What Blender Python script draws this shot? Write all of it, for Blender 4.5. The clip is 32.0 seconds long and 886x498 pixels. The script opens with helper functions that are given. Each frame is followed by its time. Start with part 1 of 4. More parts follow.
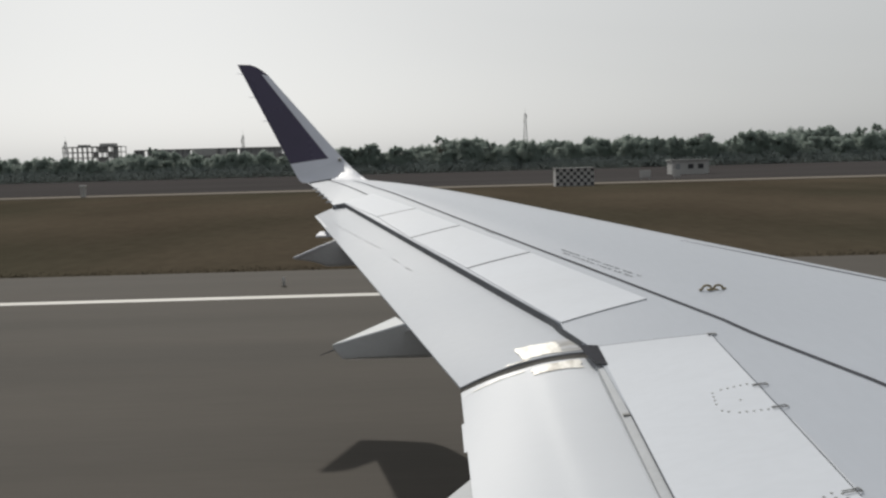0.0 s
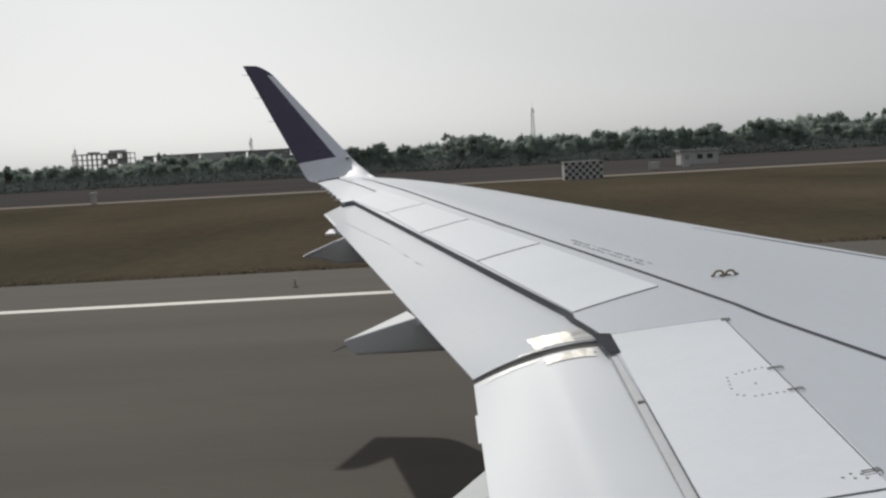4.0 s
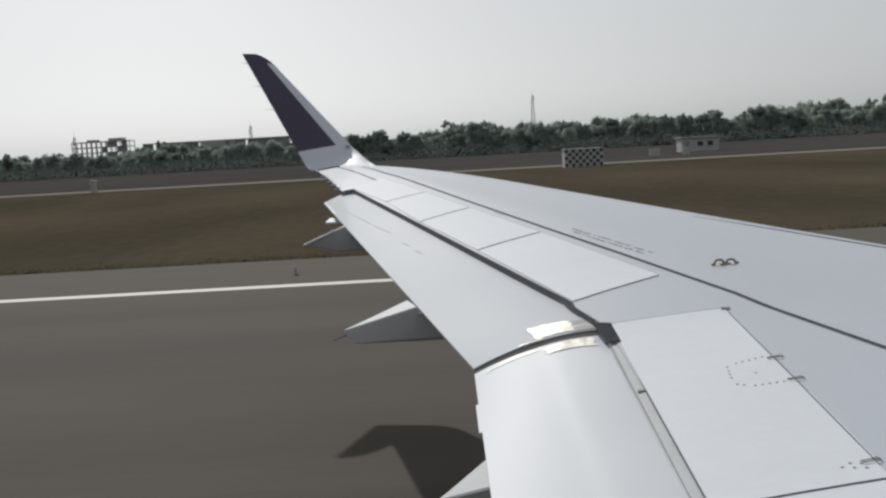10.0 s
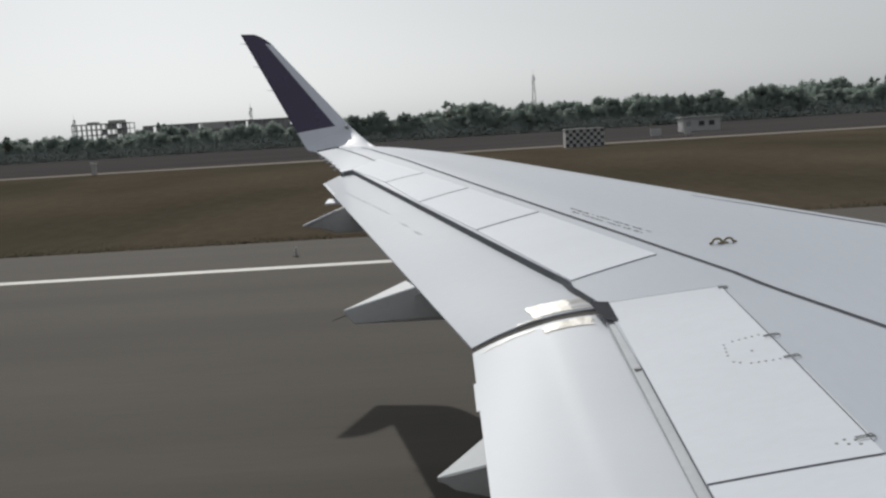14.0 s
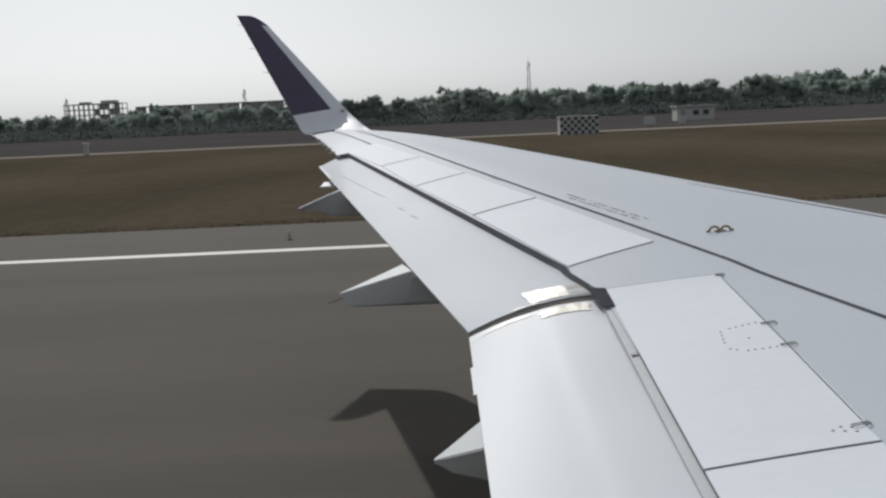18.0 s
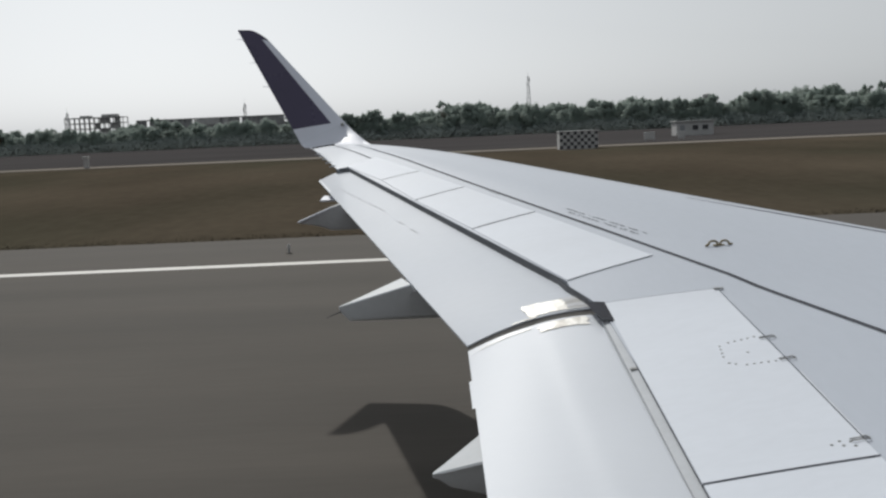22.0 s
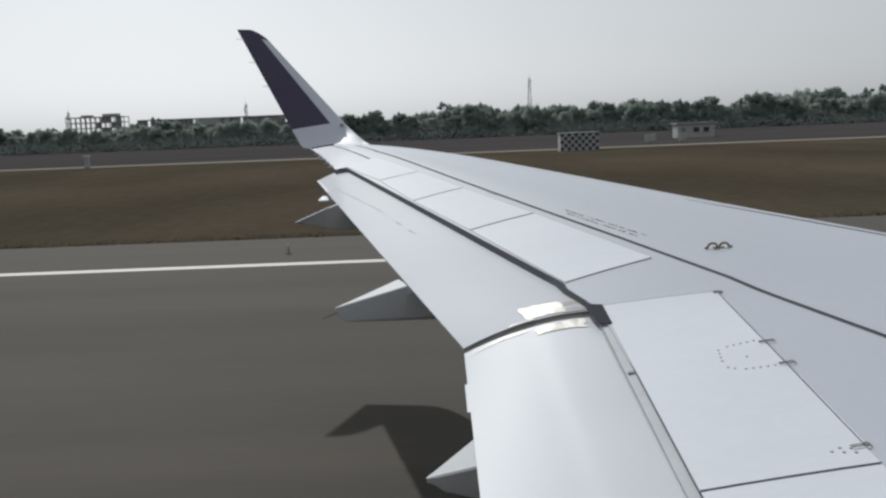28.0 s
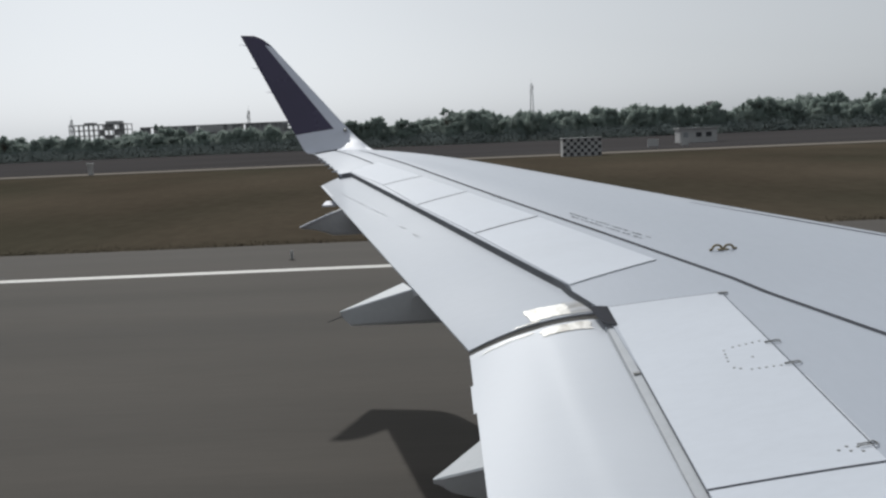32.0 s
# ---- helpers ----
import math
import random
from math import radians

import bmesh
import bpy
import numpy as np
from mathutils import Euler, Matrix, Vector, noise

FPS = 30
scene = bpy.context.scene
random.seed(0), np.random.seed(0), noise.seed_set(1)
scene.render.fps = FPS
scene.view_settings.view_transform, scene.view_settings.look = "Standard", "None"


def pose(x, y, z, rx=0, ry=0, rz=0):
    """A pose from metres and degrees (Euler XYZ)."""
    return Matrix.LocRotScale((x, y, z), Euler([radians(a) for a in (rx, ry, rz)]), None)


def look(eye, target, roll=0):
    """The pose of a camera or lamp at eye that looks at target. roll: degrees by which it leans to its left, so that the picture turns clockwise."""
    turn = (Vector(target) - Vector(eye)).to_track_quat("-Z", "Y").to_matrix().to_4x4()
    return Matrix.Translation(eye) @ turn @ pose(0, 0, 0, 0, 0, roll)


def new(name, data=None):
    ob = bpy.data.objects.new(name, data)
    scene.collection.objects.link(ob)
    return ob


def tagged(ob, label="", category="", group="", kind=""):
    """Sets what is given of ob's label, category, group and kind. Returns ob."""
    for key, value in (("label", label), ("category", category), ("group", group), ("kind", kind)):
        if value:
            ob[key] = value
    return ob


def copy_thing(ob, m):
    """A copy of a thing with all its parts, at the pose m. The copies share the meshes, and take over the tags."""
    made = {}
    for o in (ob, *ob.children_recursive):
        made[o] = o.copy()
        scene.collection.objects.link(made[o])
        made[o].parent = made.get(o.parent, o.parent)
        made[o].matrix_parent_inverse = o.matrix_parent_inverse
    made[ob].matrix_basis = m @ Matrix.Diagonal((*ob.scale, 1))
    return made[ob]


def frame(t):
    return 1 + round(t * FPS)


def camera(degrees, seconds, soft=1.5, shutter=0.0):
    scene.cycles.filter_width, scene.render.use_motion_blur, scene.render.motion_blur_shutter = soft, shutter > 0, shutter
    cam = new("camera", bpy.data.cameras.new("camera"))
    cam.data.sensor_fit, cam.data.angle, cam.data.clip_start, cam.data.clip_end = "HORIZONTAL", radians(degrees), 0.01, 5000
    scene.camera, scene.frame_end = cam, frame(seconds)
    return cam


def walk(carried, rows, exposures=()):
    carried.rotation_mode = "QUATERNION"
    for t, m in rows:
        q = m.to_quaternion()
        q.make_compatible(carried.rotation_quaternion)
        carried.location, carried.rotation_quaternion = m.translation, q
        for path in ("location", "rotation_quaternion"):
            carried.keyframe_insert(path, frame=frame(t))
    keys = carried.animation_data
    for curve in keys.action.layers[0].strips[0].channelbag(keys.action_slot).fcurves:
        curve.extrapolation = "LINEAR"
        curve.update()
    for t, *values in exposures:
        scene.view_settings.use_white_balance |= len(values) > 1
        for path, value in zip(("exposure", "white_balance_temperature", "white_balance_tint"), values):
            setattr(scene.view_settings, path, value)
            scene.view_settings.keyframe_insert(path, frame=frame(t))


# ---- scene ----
# World: x = the way the aircraft rolls, y = outboard over the left wing, z = up, runway at z = 0.
PATH = [
    (0.0, -0.011, -0.013, 4.453, 84.607, 1.512, -0.524),
    (0.5, -0.015, 0.015, 4.447, 84.456, 1.652, -0.445),
    (1.0, -0.003, -0.006, 4.432, 84.460, 1.989, -0.332),
    (1.5, 0.001, 0.009, 4.443, 85.160, 3.068, 0.033),
    (2.0, -0.006, 0.026, 4.412, 84.374, 2.929, -0.032),
    (2.5, -0.010, -0.014, 4.422, 84.436, 3.312, -0.009),
    (3.0, -0.005, -0.010, 4.426, 84.833, 3.421, 0.022),
    (3.5, -0.004, 0.006, 4.421, 84.641, 3.235, 0.029),
    (5.5, -0.006, 0.002, 4.422, 84.008, 3.033, -0.049),
    (6.0, -0.014, -0.010, 4.444, 83.758, 3.297, -0.078),
    (6.5, -0.010, 0.017, 4.442, 84.604, 3.273, -0.060),
    (7.0, 0.002, 0.020, 4.422, 84.784, 3.247, 0.020),
    (7.5, -0.002, -0.003, 4.433, 84.585, 3.157, -0.025),
    (8.0, -0.002, 0.010, 4.419, 84.406, 3.107, 0.003),
    (8.5, -0.003, 0.007, 4.430, 84.392, 3.062, -0.030),
    (9.0, 0.007, 0.018, 4.428, 84.177, 3.252, 0.048),
    (9.5, 0.008, 0.011, 4.424, 83.714, 3.304, 0.073),
    (10.0, -0.005, 0.007, 4.432, 83.680, 3.198, -0.010),
    (10.5, 0.012, 0.010, 4.431, 84.837, 3.168, 0.065),
    (11.0, 0.012, 0.020, 4.429, 84.932, 3.145, 0.025),
    (11.5, 0.008, 0.013, 4.417, 85.382, 3.028, 0.069),
    (12.0, 0.006, 0.016, 4.419, 83.932, 3.089, -0.016),
    (12.5, 0.017, 0.017, 4.425, 83.119, 3.509, 0.087),
    (13.0, 0.017, 0.039, 4.436, 83.148, 3.399, 0.035),
    (13.5, 0.017, 0.015, 4.426, 82.491, 3.450, 0.035),
    (15.5, -0.007, -0.006, 4.423, 82.740, 3.316, -0.069),
    (16.0, -0.009, -0.003, 4.420, 83.580, 3.111, -0.097),
    (16.5, -0.014, -0.008, 4.430, 83.581, 3.024, -0.126),
    (17.0, -0.019, -0.024, 4.436, 83.238, 2.982, -0.158),
    (17.5, -0.025, -0.016, 4.415, 82.161, 2.829, -0.222),
    (18.0, -0.018, 0.001, 4.417, 81.575, 2.576, -0.327),
    (18.5, -0.010, -0.003, 4.416, 82.171, 1.201, -0.729),
    (19.0, -0.016, -0.003, 4.429, 82.775, 2.040, -0.552),
    (19.5, -0.017, -0.019, 4.435, 82.671, 1.377, -0.727),
    (20.0, -0.018, -0.005, 4.416, 83.751, 2.053, -0.452),
    (20.5, -0.013, 0.006, 4.431, 83.406, 2.374, -0.353),
    (21.0, -0.008, 0.021, 4.435, 83.342, 2.323, -0.389),
    (21.5, -0.002, 0.004, 4.431, 82.514, 2.403, -0.333),
    (22.0, -0.015, -0.005, 4.415, 82.465, 2.455, -0.333),
    (22.5, -0.019, -0.010, 4.431, 81.671, 2.838, -0.343),
    (23.0, -0.010, 0.021, 4.420, 81.797, 2.603, -0.313),
    (23.5, -0.009, 0.033, 4.418, 82.042, 2.750, -0.245),
    (24.0, -0.001, 0.020, 4.413, 82.286, 2.507, -0.248),
    (24.5, 0.005, 0.037, 4.398, 82.688, 2.213, -0.351),
    (25.0, -0.011, 0.029, 4.435, 82.623, 2.423, -0.387),
    (25.5, 0.002, 0.035, 4.427, 82.537, 2.274, -0.373),
    (27.5, 0.012, 0.043, 4.409, 82.556, 2.737, -0.159),
    (28.0, 0.007, 0.050, 4.407, 82.537, 2.186, -0.270),
    (28.5, 0.019, 0.047, 4.412, 82.660, 1.652, -0.381),
    (29.0, 0.011, 0.044, 4.419, 82.484, 2.062, -0.268),
    (29.5, 0.026, 0.063, 4.403, 82.449, 2.135, -0.204),
    (30.0, 0.022, 0.059, 4.394, 82.597, 1.845, -0.196),
    (30.5, 0.000, 0.042, 4.402, 81.035, 2.802, -0.120),
    (31.0, -0.000, 0.027, 4.427, 81.911, 2.024, -0.290),
    (31.5, -0.006, 0.017, 4.401, 82.215, 1.658, -0.297),
    (32.0, -0.006, 0.035, 4.391, 82.914, 2.423, -0.118),
]
cam = camera(51.8, 32.0, soft=2.45)
EYE_DROP = 0.92
walk(cam, [(t, pose(x, y, z - EYE_DROP, rx, ry, rz)) for t, x, y, z, rx, ry, rz in PATH],
     [(0.0, 0.02, 6600, 9), (9.0, 0.02, 6470, 9), (16.0, 0.01, 6400, 9), (19.0, 0.05, 6370, 9), (22.0, 0.06, 6340, 9), (28.0, 0.03, 6270, 9), (32.0, 0.0, 6190, 9)])

# ---- light ----
SUN = Vector((-0.365, 1.10, 1.0)).normalized()
world = bpy.data.worlds.new("hazy_sky")
scene.world = world
world.use_nodes = True
wn = world.node_tree.nodes
wn.clear()
sky = wn.new("ShaderNodeTexSky")
sky.sky_type = "NISHITA"
sky.sun_disc = False
sky.sun_elevation = math.asin(SUN.z)
sky.sun_rotation = math.atan2(SUN.x, SUN.y)
sky.air_density, sky.dust_density, sky.ozone_density = 1.0, 2.4, 1.0
pale = wn.new("ShaderNodeHueSaturation")
pale.inputs["Saturation"].default_value = 0.12
wbg = wn.new("ShaderNodeBackground")
wbg.inputs["Strength"].default_value = 0.095
wout = wn.new("ShaderNodeOutputWorld")
world.node_tree.links.new(sky.outputs[0], pale.inputs["Color"])
haze = wn.new("ShaderNodeMix")
haze.data_type = "RGBA"
haze.inputs[0].default_value = 0.52
haze.inputs[7].default_value = (5.05, 5.28, 5.46, 1)
world.node_tree.links.new(pale.outputs[0], haze.inputs[6])
world.node_tree.links.new(haze.outputs[2], wbg.inputs["Color"])
world.node_tree.links.new(wbg.outputs[0], wout.inputs["Surface"])
sun_data = bpy.data.lights.new("sun", "SUN")
sun_data.energy = 2.9
sun_data.angle = radians(0.7)
sun_data.color = (1.0, 0.96, 0.9)
sun = new("sun", sun_data)
sun.matrix_world = look((0, 0, 60), Vector((0, 0, 60)) - SUN)


# ---- materials ----
def material(name, color, rough=0.6, metal=0.0, var=0.15, scale=4.0, fine=60.0, bump=0.0, stretch=(1, 1, 1), spec=0.5, per_object=0.0,
             second=None, second_scale=0.5, second_at=(0.45, 0.65), coat=0.0, coat_rough=0.08):
    """A surface with two scales of variation in generated world-size noise."""
    m = bpy.data.materials.new(name)
    m.use_nodes = True
    nt = m.node_tree
    n, l = nt.nodes, nt.links
    bsdf = n["Principled BSDF"]
    bsdf.inputs["Roughness"].default_value = rough
    bsdf.inputs["Metallic"].default_value = metal
    bsdf.inputs["Specular IOR Level"].default_value = spec
    bsdf.inputs["Coat Weight"].default_value = coat
    bsdf.inputs["Coat Roughness"].default_value = coat_rough
    tc = n.new("ShaderNodeTexCoord")
    mp = n.new("ShaderNodeMapping")
    mp.inputs["Scale"].default_value = stretch
    l.new(tc.outputs["Object"], mp.inputs["Vector"])
    big = n.new("ShaderNodeTexNoise")
    big.inputs["Scale"].default_value = scale
    big.inputs["Detail"].default_value = 5
    small = n.new("ShaderNodeTexNoise")
    small.inputs["Scale"].default_value = fine
    small.inputs["Detail"].default_value = 3
    for t in (big, small):
        l.new(mp.outputs[0], t.inputs["Vector"])
    mixn = n.new("ShaderNodeMath")
    mixn.operation = "MULTIPLY_ADD"
    l.new(small.outputs["Fac"], mixn.inputs[0])
    mixn.inputs[1].default_value = 0.45
    l.new(big.outputs["Fac"], mixn.inputs[2])
    rng = n.new("ShaderNodeMapRange")
    rng.inputs["From Min"].default_value = 0.4
    rng.inputs["From Max"].default_value = 1.05
    rng.inputs["To Min"].default_value = 1 - var
    rng.inputs["To Max"].default_value = 1 + var
    l.new(mixn.outputs[0], rng.inputs["Value"])
    value = rng.outputs[0]
    if per_object:
        info = n.new("ShaderNodeObjectInfo")
        r2 = n.new("ShaderNodeMapRange")
        r2.inputs["To Min"].default_value = 1 - per_object
        r2.inputs["To Max"].default_value = 1 + per_object
        l.new(info.outputs["Random"], r2.inputs["Value"])
        mul = n.new("ShaderNodeMath")
        mul.operation = "MULTIPLY"
        l.new(value, mul.inputs[0])
        l.new(r2.outputs[0], mul.inputs[1])
        value = mul.outputs[0]
    col = n.new("ShaderNodeVectorMath")
    col.operation = "SCALE"
    if second:
        n3 = n.new("ShaderNodeTexNoise")
        n3.inputs["Scale"].default_value = second_scale
        n3.inputs["Detail"].default_value = 6
        l.new(mp.outputs[0], n3.inputs["Vector"])
        r3 = n.new("ShaderNodeMapRange")
        r3.inputs["From Min"].default_value, r3.inputs["From Max"].default_value = second_at
        l.new(n3.outputs["Fac"], r3.inputs["Value"])
        mc = n.new("ShaderNodeMix")
        mc.data_type = "RGBA"
        mc.inputs[6].default_value = (*color, 1)
        mc.inputs[7].default_value = (*second, 1)
        l.new(r3.outputs[0], mc.inputs[0])
        l.new(mc.outputs[2], col.inputs[0])
    else:
        col.inputs[0].default_value = color
    l.new(value, col.inputs["Scale"])
    l.new(col.outputs[0], bsdf.inputs["Base Color"])
    rr = n.new("ShaderNodeMapRange")
    rr.inputs["To Min"].default_value = max(0.02, rough - 0.08)
    rr.inputs["To Max"].default_value = min(1, rough + 0.08)
    l.new(big.outputs["Fac"], rr.inputs["Value"])
    l.new(rr.outputs[0], bsdf.inputs["Roughness"])
    if bump:
        b = n.new("ShaderNodeBump")
        b.inputs["Strength"].default_value = 0.6
        b.inputs["Distance"].default_value = bump
        l.new(mixn.outputs[0], b.inputs["Height"])
        l.new(b.outputs[0], bsdf.inputs["Normal"])
    return m


M_SKIN = material("wing_grey_paint", (0.3738, 0.4032, 0.4536), 0.55, spec=0.15, var=0.05, scale=0.8, fine=25, stretch=(1, 0.3, 1), coat=0.25, coat_rough=0.1)
M_PANEL = material("pale_grey_paint", (0.5142, 0.5441, 0.5934), 0.6, spec=0.12, var=0.06, scale=1.2, fine=30, stretch=(0.4, 1, 1), per_object=0.02, coat=0.3, coat_rough=0.08)
M_FLAP_IN = material("glossy_flap_paint", (0.5119, 0.5367, 0.5759), 0.5, spec=0.2, var=0.025, scale=1.0, fine=30, stretch=(0.3, 1, 1), coat=0.22, coat_rough=0.2)
M_FLAP = material("flap_paint", (0.4213, 0.4491, 0.4944), 0.62, spec=0.12, var=0.05, scale=1.0, fine=30, stretch=(0.3, 1, 1), coat=0.3, coat_rough=0.08)
M_FAIR = material("fairing_paint", (0.4300, 0.4500, 0.4700), 0.55, spec=0.2, var=0.08, scale=2, fine=30)
M_PURPLE = material("aubergine_paint", (0.0440, 0.0360, 0.0740), 0.28, var=0.1, scale=1.5, fine=40)
M_BAND = material("winglet_grey_paint", (0.5500, 0.5700, 0.6350), 0.4, var=0.05, scale=2, fine=40)
M_TIP = material("wing_tip_paint", (0.5350, 0.5550, 0.6150), 0.6, spec=0.12, var=0.05, scale=2, fine=40, coat=0.35, coat_rough=0.42)
M_SEAM = material("sealant_and_slot_shade", (0.042, 0.045, 0.055), 0.8, spec=0.15, var=0.2, scale=6, fine=60)
M_WORN = material("scuffed_paint", (0.30, 0.30, 0.295), 0.6, spec=0.2, var=0.4, scale=14, fine=60, stretch=(0.4, 1.5, 1), second=(0.39, 0.40, 0.42), second_scale=9, second_at=(0.45, 0.6))
# near-black colour that stands for the shade inside the flap gap and kink bay
M_GAP_SHADE = material("gap_bay_shade", (0.035, 0.037, 0.045), 0.9, var=0.3, scale=5, fine=40, spec=0.1)
# shade of the cove ahead of the outboard flap, put into the colour
M_COVE_SHADE = material("cove_shade_grey", (0.13, 0.136, 0.145), 0.8, var=0.2, scale=5, fine=40, spec=0.1)
M_METAL = material("bare_aluminium", (0.46, 0.455, 0.435), 0.6, metal=0.6, var=0.35, scale=16, fine=70, stretch=(1, 0.3, 1),
                   second=(0.3, 0.285, 0.26), second_scale=14, second_at=(0.5, 0.66))
M_STEEL = material("dull_steel", (0.25, 0.25, 0.24), 0.45, metal=1.0, var=0.2, scale=20, fine=90)
M_BRASS = material("yellow_cadmium", (0.2000, 0.1650, 0.0950), 0.5, metal=0.3, var=0.2, scale=30, fine=90)
M_SCUFF = material("faint_scuff", (0.4000, 0.4150, 0.4400), 0.7, spec=0.1, var=0.3, scale=12, fine=60)
M_INK = material("grey_stencil_ink", (0.1900, 0.1970, 0.2100), 0.7, spec=0.1, var=0.3, scale=12, fine=60)
M_FUSE = material("white_fuselage_paint", (0.6, 0.6, 0.61), 0.35, var=0.03, scale=1, fine=20)
# darker copy of the fairing paint, with the body's shade in the colour
M_FAIR_SHADE = material("fairing_shade_grey", (0.3250, 0.3300, 0.3400), 0.6, spec=0.15, var=0.1, scale=3, fine=30)
M_LIP = material("matt_grey_lip", (0.3750, 0.3937, 0.4188), 0.6, spec=0.15, var=0.12, scale=4, fine=40)
M_RUBBER = material("rubber_seal", (0.1100, 0.1060, 0.1000), 0.75, spec=0.1, var=0.25, scale=10, fine=60)
M_ASPH = material("runway_asphalt", (0.0800, 0.0730, 0.0648), 0.9, var=0.14, scale=0.5, fine=9, bump=0.004, spec=0.08, stretch=(0.12, 1, 1),
                  second=(0.0665, 0.0612, 0.0545), second_scale=0.22, second_at=(0.42, 0.62))
M_SHOULDER = material("shoulder_asphalt", (0.0785, 0.0717, 0.0640), 0.9, var=0.15, scale=0.6, fine=9, bump=0.004, spec=0.08, stretch=(0.06, 1, 1))
M_LINE = material("white_line_paint", (0.441, 0.430, 0.404), 0.7, var=0.14, scale=1.5, fine=20, stretch=(0.2, 1, 1))
M_GRASS = material("dry_brown_grass", (0.0690, 0.0570, 0.0425), 0.95, var=0.3, scale=0.12, fine=3.0, bump=0.03, stretch=(0.55, 0.22, 1), spec=0.0,
                   second=(0.0530, 0.0475, 0.0345), second_scale=0.09, second_at=(0.42, 0.62))
M_SOIL = material("dark_verge_soil", (0.030, 0.027, 0.022), 0.95, var=0.3, scale=0.6, fine=6, spec=0.0)
M_TUFT = material("straw_tufts", (0.054, 0.045, 0.032), 0.9, var=0.4, scale=0.3, fine=4, spec=0.0)
M_SCRUB = material("dark_scrub_ground", (0.0580, 0.0545, 0.0545), 0.95, var=0.2, scale=0.05, fine=0.7, bump=0.05, stretch=(0.3, 1, 1), spec=0.0)
M_ROAD = material("pale_road_concrete", (0.19, 0.172, 0.15), 0.9, spec=0.0, var=0.15, scale=0.2, fine=4, stretch=(0.3, 1, 1))
M_BARK = material("tree_bark", (0.09, 0.075, 0.06), 0.9, var=0.3, scale=2, fine=20)
# leaf colour lifted well above real foliage to stand for distance haze
M_LEAF = material("haze_pale_leaves", (0.2600, 0.3180, 0.2820), 0.9, var=0.12, scale=0.25, fine=1.5, spec=0.05, per_object=0.1)
def let_light_through(m, color, share):
    nt = m.node_tree
    tr = nt.nodes.new("ShaderNodeBsdfTranslucent")
    tr.inputs["Color"].default_value = (*color, 1)
    mx = nt.nodes.new("ShaderNodeMixShader")
    mx.inputs[0].default_value = share
    out = nt.nodes["Material Output"]
    nt.links.new(nt.nodes["Principled BSDF"].outputs[0], mx.inputs[1])
    nt.links.new(tr.outputs[0], mx.inputs[2])
    nt.links.new(mx.outputs[0], out.inputs["Surface"])


# undergrowth leaves paled likewise, the haze put into their colour
M_BUSH = material("haze_pale_scrub_leaves", (0.1900, 0.2250, 0.2150), 0.9, var=0.15, scale=0.12, fine=1.2, spec=0.0)
let_light_through(M_LEAF, (0.36, 0.40, 0.37), 0.5)
let_light_through(M_BUSH, (0.25, 0.27, 0.26), 0.2)
M_CONC = material("raw_concrete", (0.31, 0.31, 0.305), 0.9, var=0.2, scale=0.4, fine=5)
M_WALL = material("grey_block_wall", (0.30, 0.305, 0.315), 0.9, var=0.2, scale=0.4, fine=5)
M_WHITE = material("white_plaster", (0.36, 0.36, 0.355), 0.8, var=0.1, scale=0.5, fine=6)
M_BLACK = material("black_paint", (0.025, 0.025, 0.03), 0.6, var=0.2, scale=1, fine=9)
M_GALV = material("galvanised_steel", (0.22, 0.23, 0.24), 0.5, metal=0.4, var=0.15, scale=2, fine=20)


# ---- mesh helpers ----
def mesh_of(name, verts, faces, mats, slots=None, smooth=True):
    me = bpy.data.meshes.new(name)
    me.from_pydata([tuple(v) for v in verts], [], faces)
    for m in mats if isinstance(mats, (list, tuple)) else [mats]:
        me.materials.append(m)
    if slots is not None:
        me.polygons.foreach_set("material_index", slots)
    me.polygons.foreach_set("use_smooth", [smooth] * len(me.polygons))
    me.update()
    if smooth:
        me.set_sharp_from_angle(angle=radians(32))
    return me


def part(name, me, parent, label=""):
    ob = new(name, me)
    if parent is not None:
        ob.parent = parent
    if label:
        ob["label"] = label
    return ob


def thing(name, at=(0, 0, 0), label="", category="", group="", kind=""):
    ob = new(name)
    ob.location = at
    ob.empty_display_size = 0.2
    return tagged(ob, label, category, group, kind)


def grid_faces(nu, nv, wrap=False):
    out = []
    for i in range(nu - 1):
        for j in range(nv if wrap else nv - 1):
            k = (j + 1) % nv
            out.append((i * nv + j, i * nv + k, (i + 1) * nv + k, (i + 1) * nv + j))
    return out


def bm_mesh(name, bm, mat, smooth=False):
    me = bpy.data.meshes.new(name)
    bmesh.ops.recalc_face_normals(bm, faces=bm.faces)
    bm.to_mesh(me)
    bm.free()
    me.materials.append(mat)
    me.polygons.foreach_set("use_smooth", [smooth] * len(me.polygons))
    return me


def box_bm(bm, x0, x1, y0, y1, z0, z1, bevel=0.0):
    got = bmesh.ops.create_cube(bm, size=1.0, matrix=Matrix.Translation(((x0 + x1) / 2, (y0 + y1) / 2, (z0 + z1) / 2)) @ Matrix.Diagonal((x1 - x0, y1 - y0, z1 - z0, 1)))
    if bevel:
        edges = list({e for v in got["verts"] for e in v.link_edges})
        bmesh.ops.bevel(bm, geom=edges, offset=bevel, segments=2, affect="EDGES", profile=0.6)
    return bm


def box_mesh(name, x0, x1, y0, y1, z0, z1, mat, bevel=0.0):
    return bm_mesh(name, box_bm(bmesh.new(), x0, x1, y0, y1, z0, z1, bevel), mat)


def lerp(a, b, t):
    return a + (b - a) * t


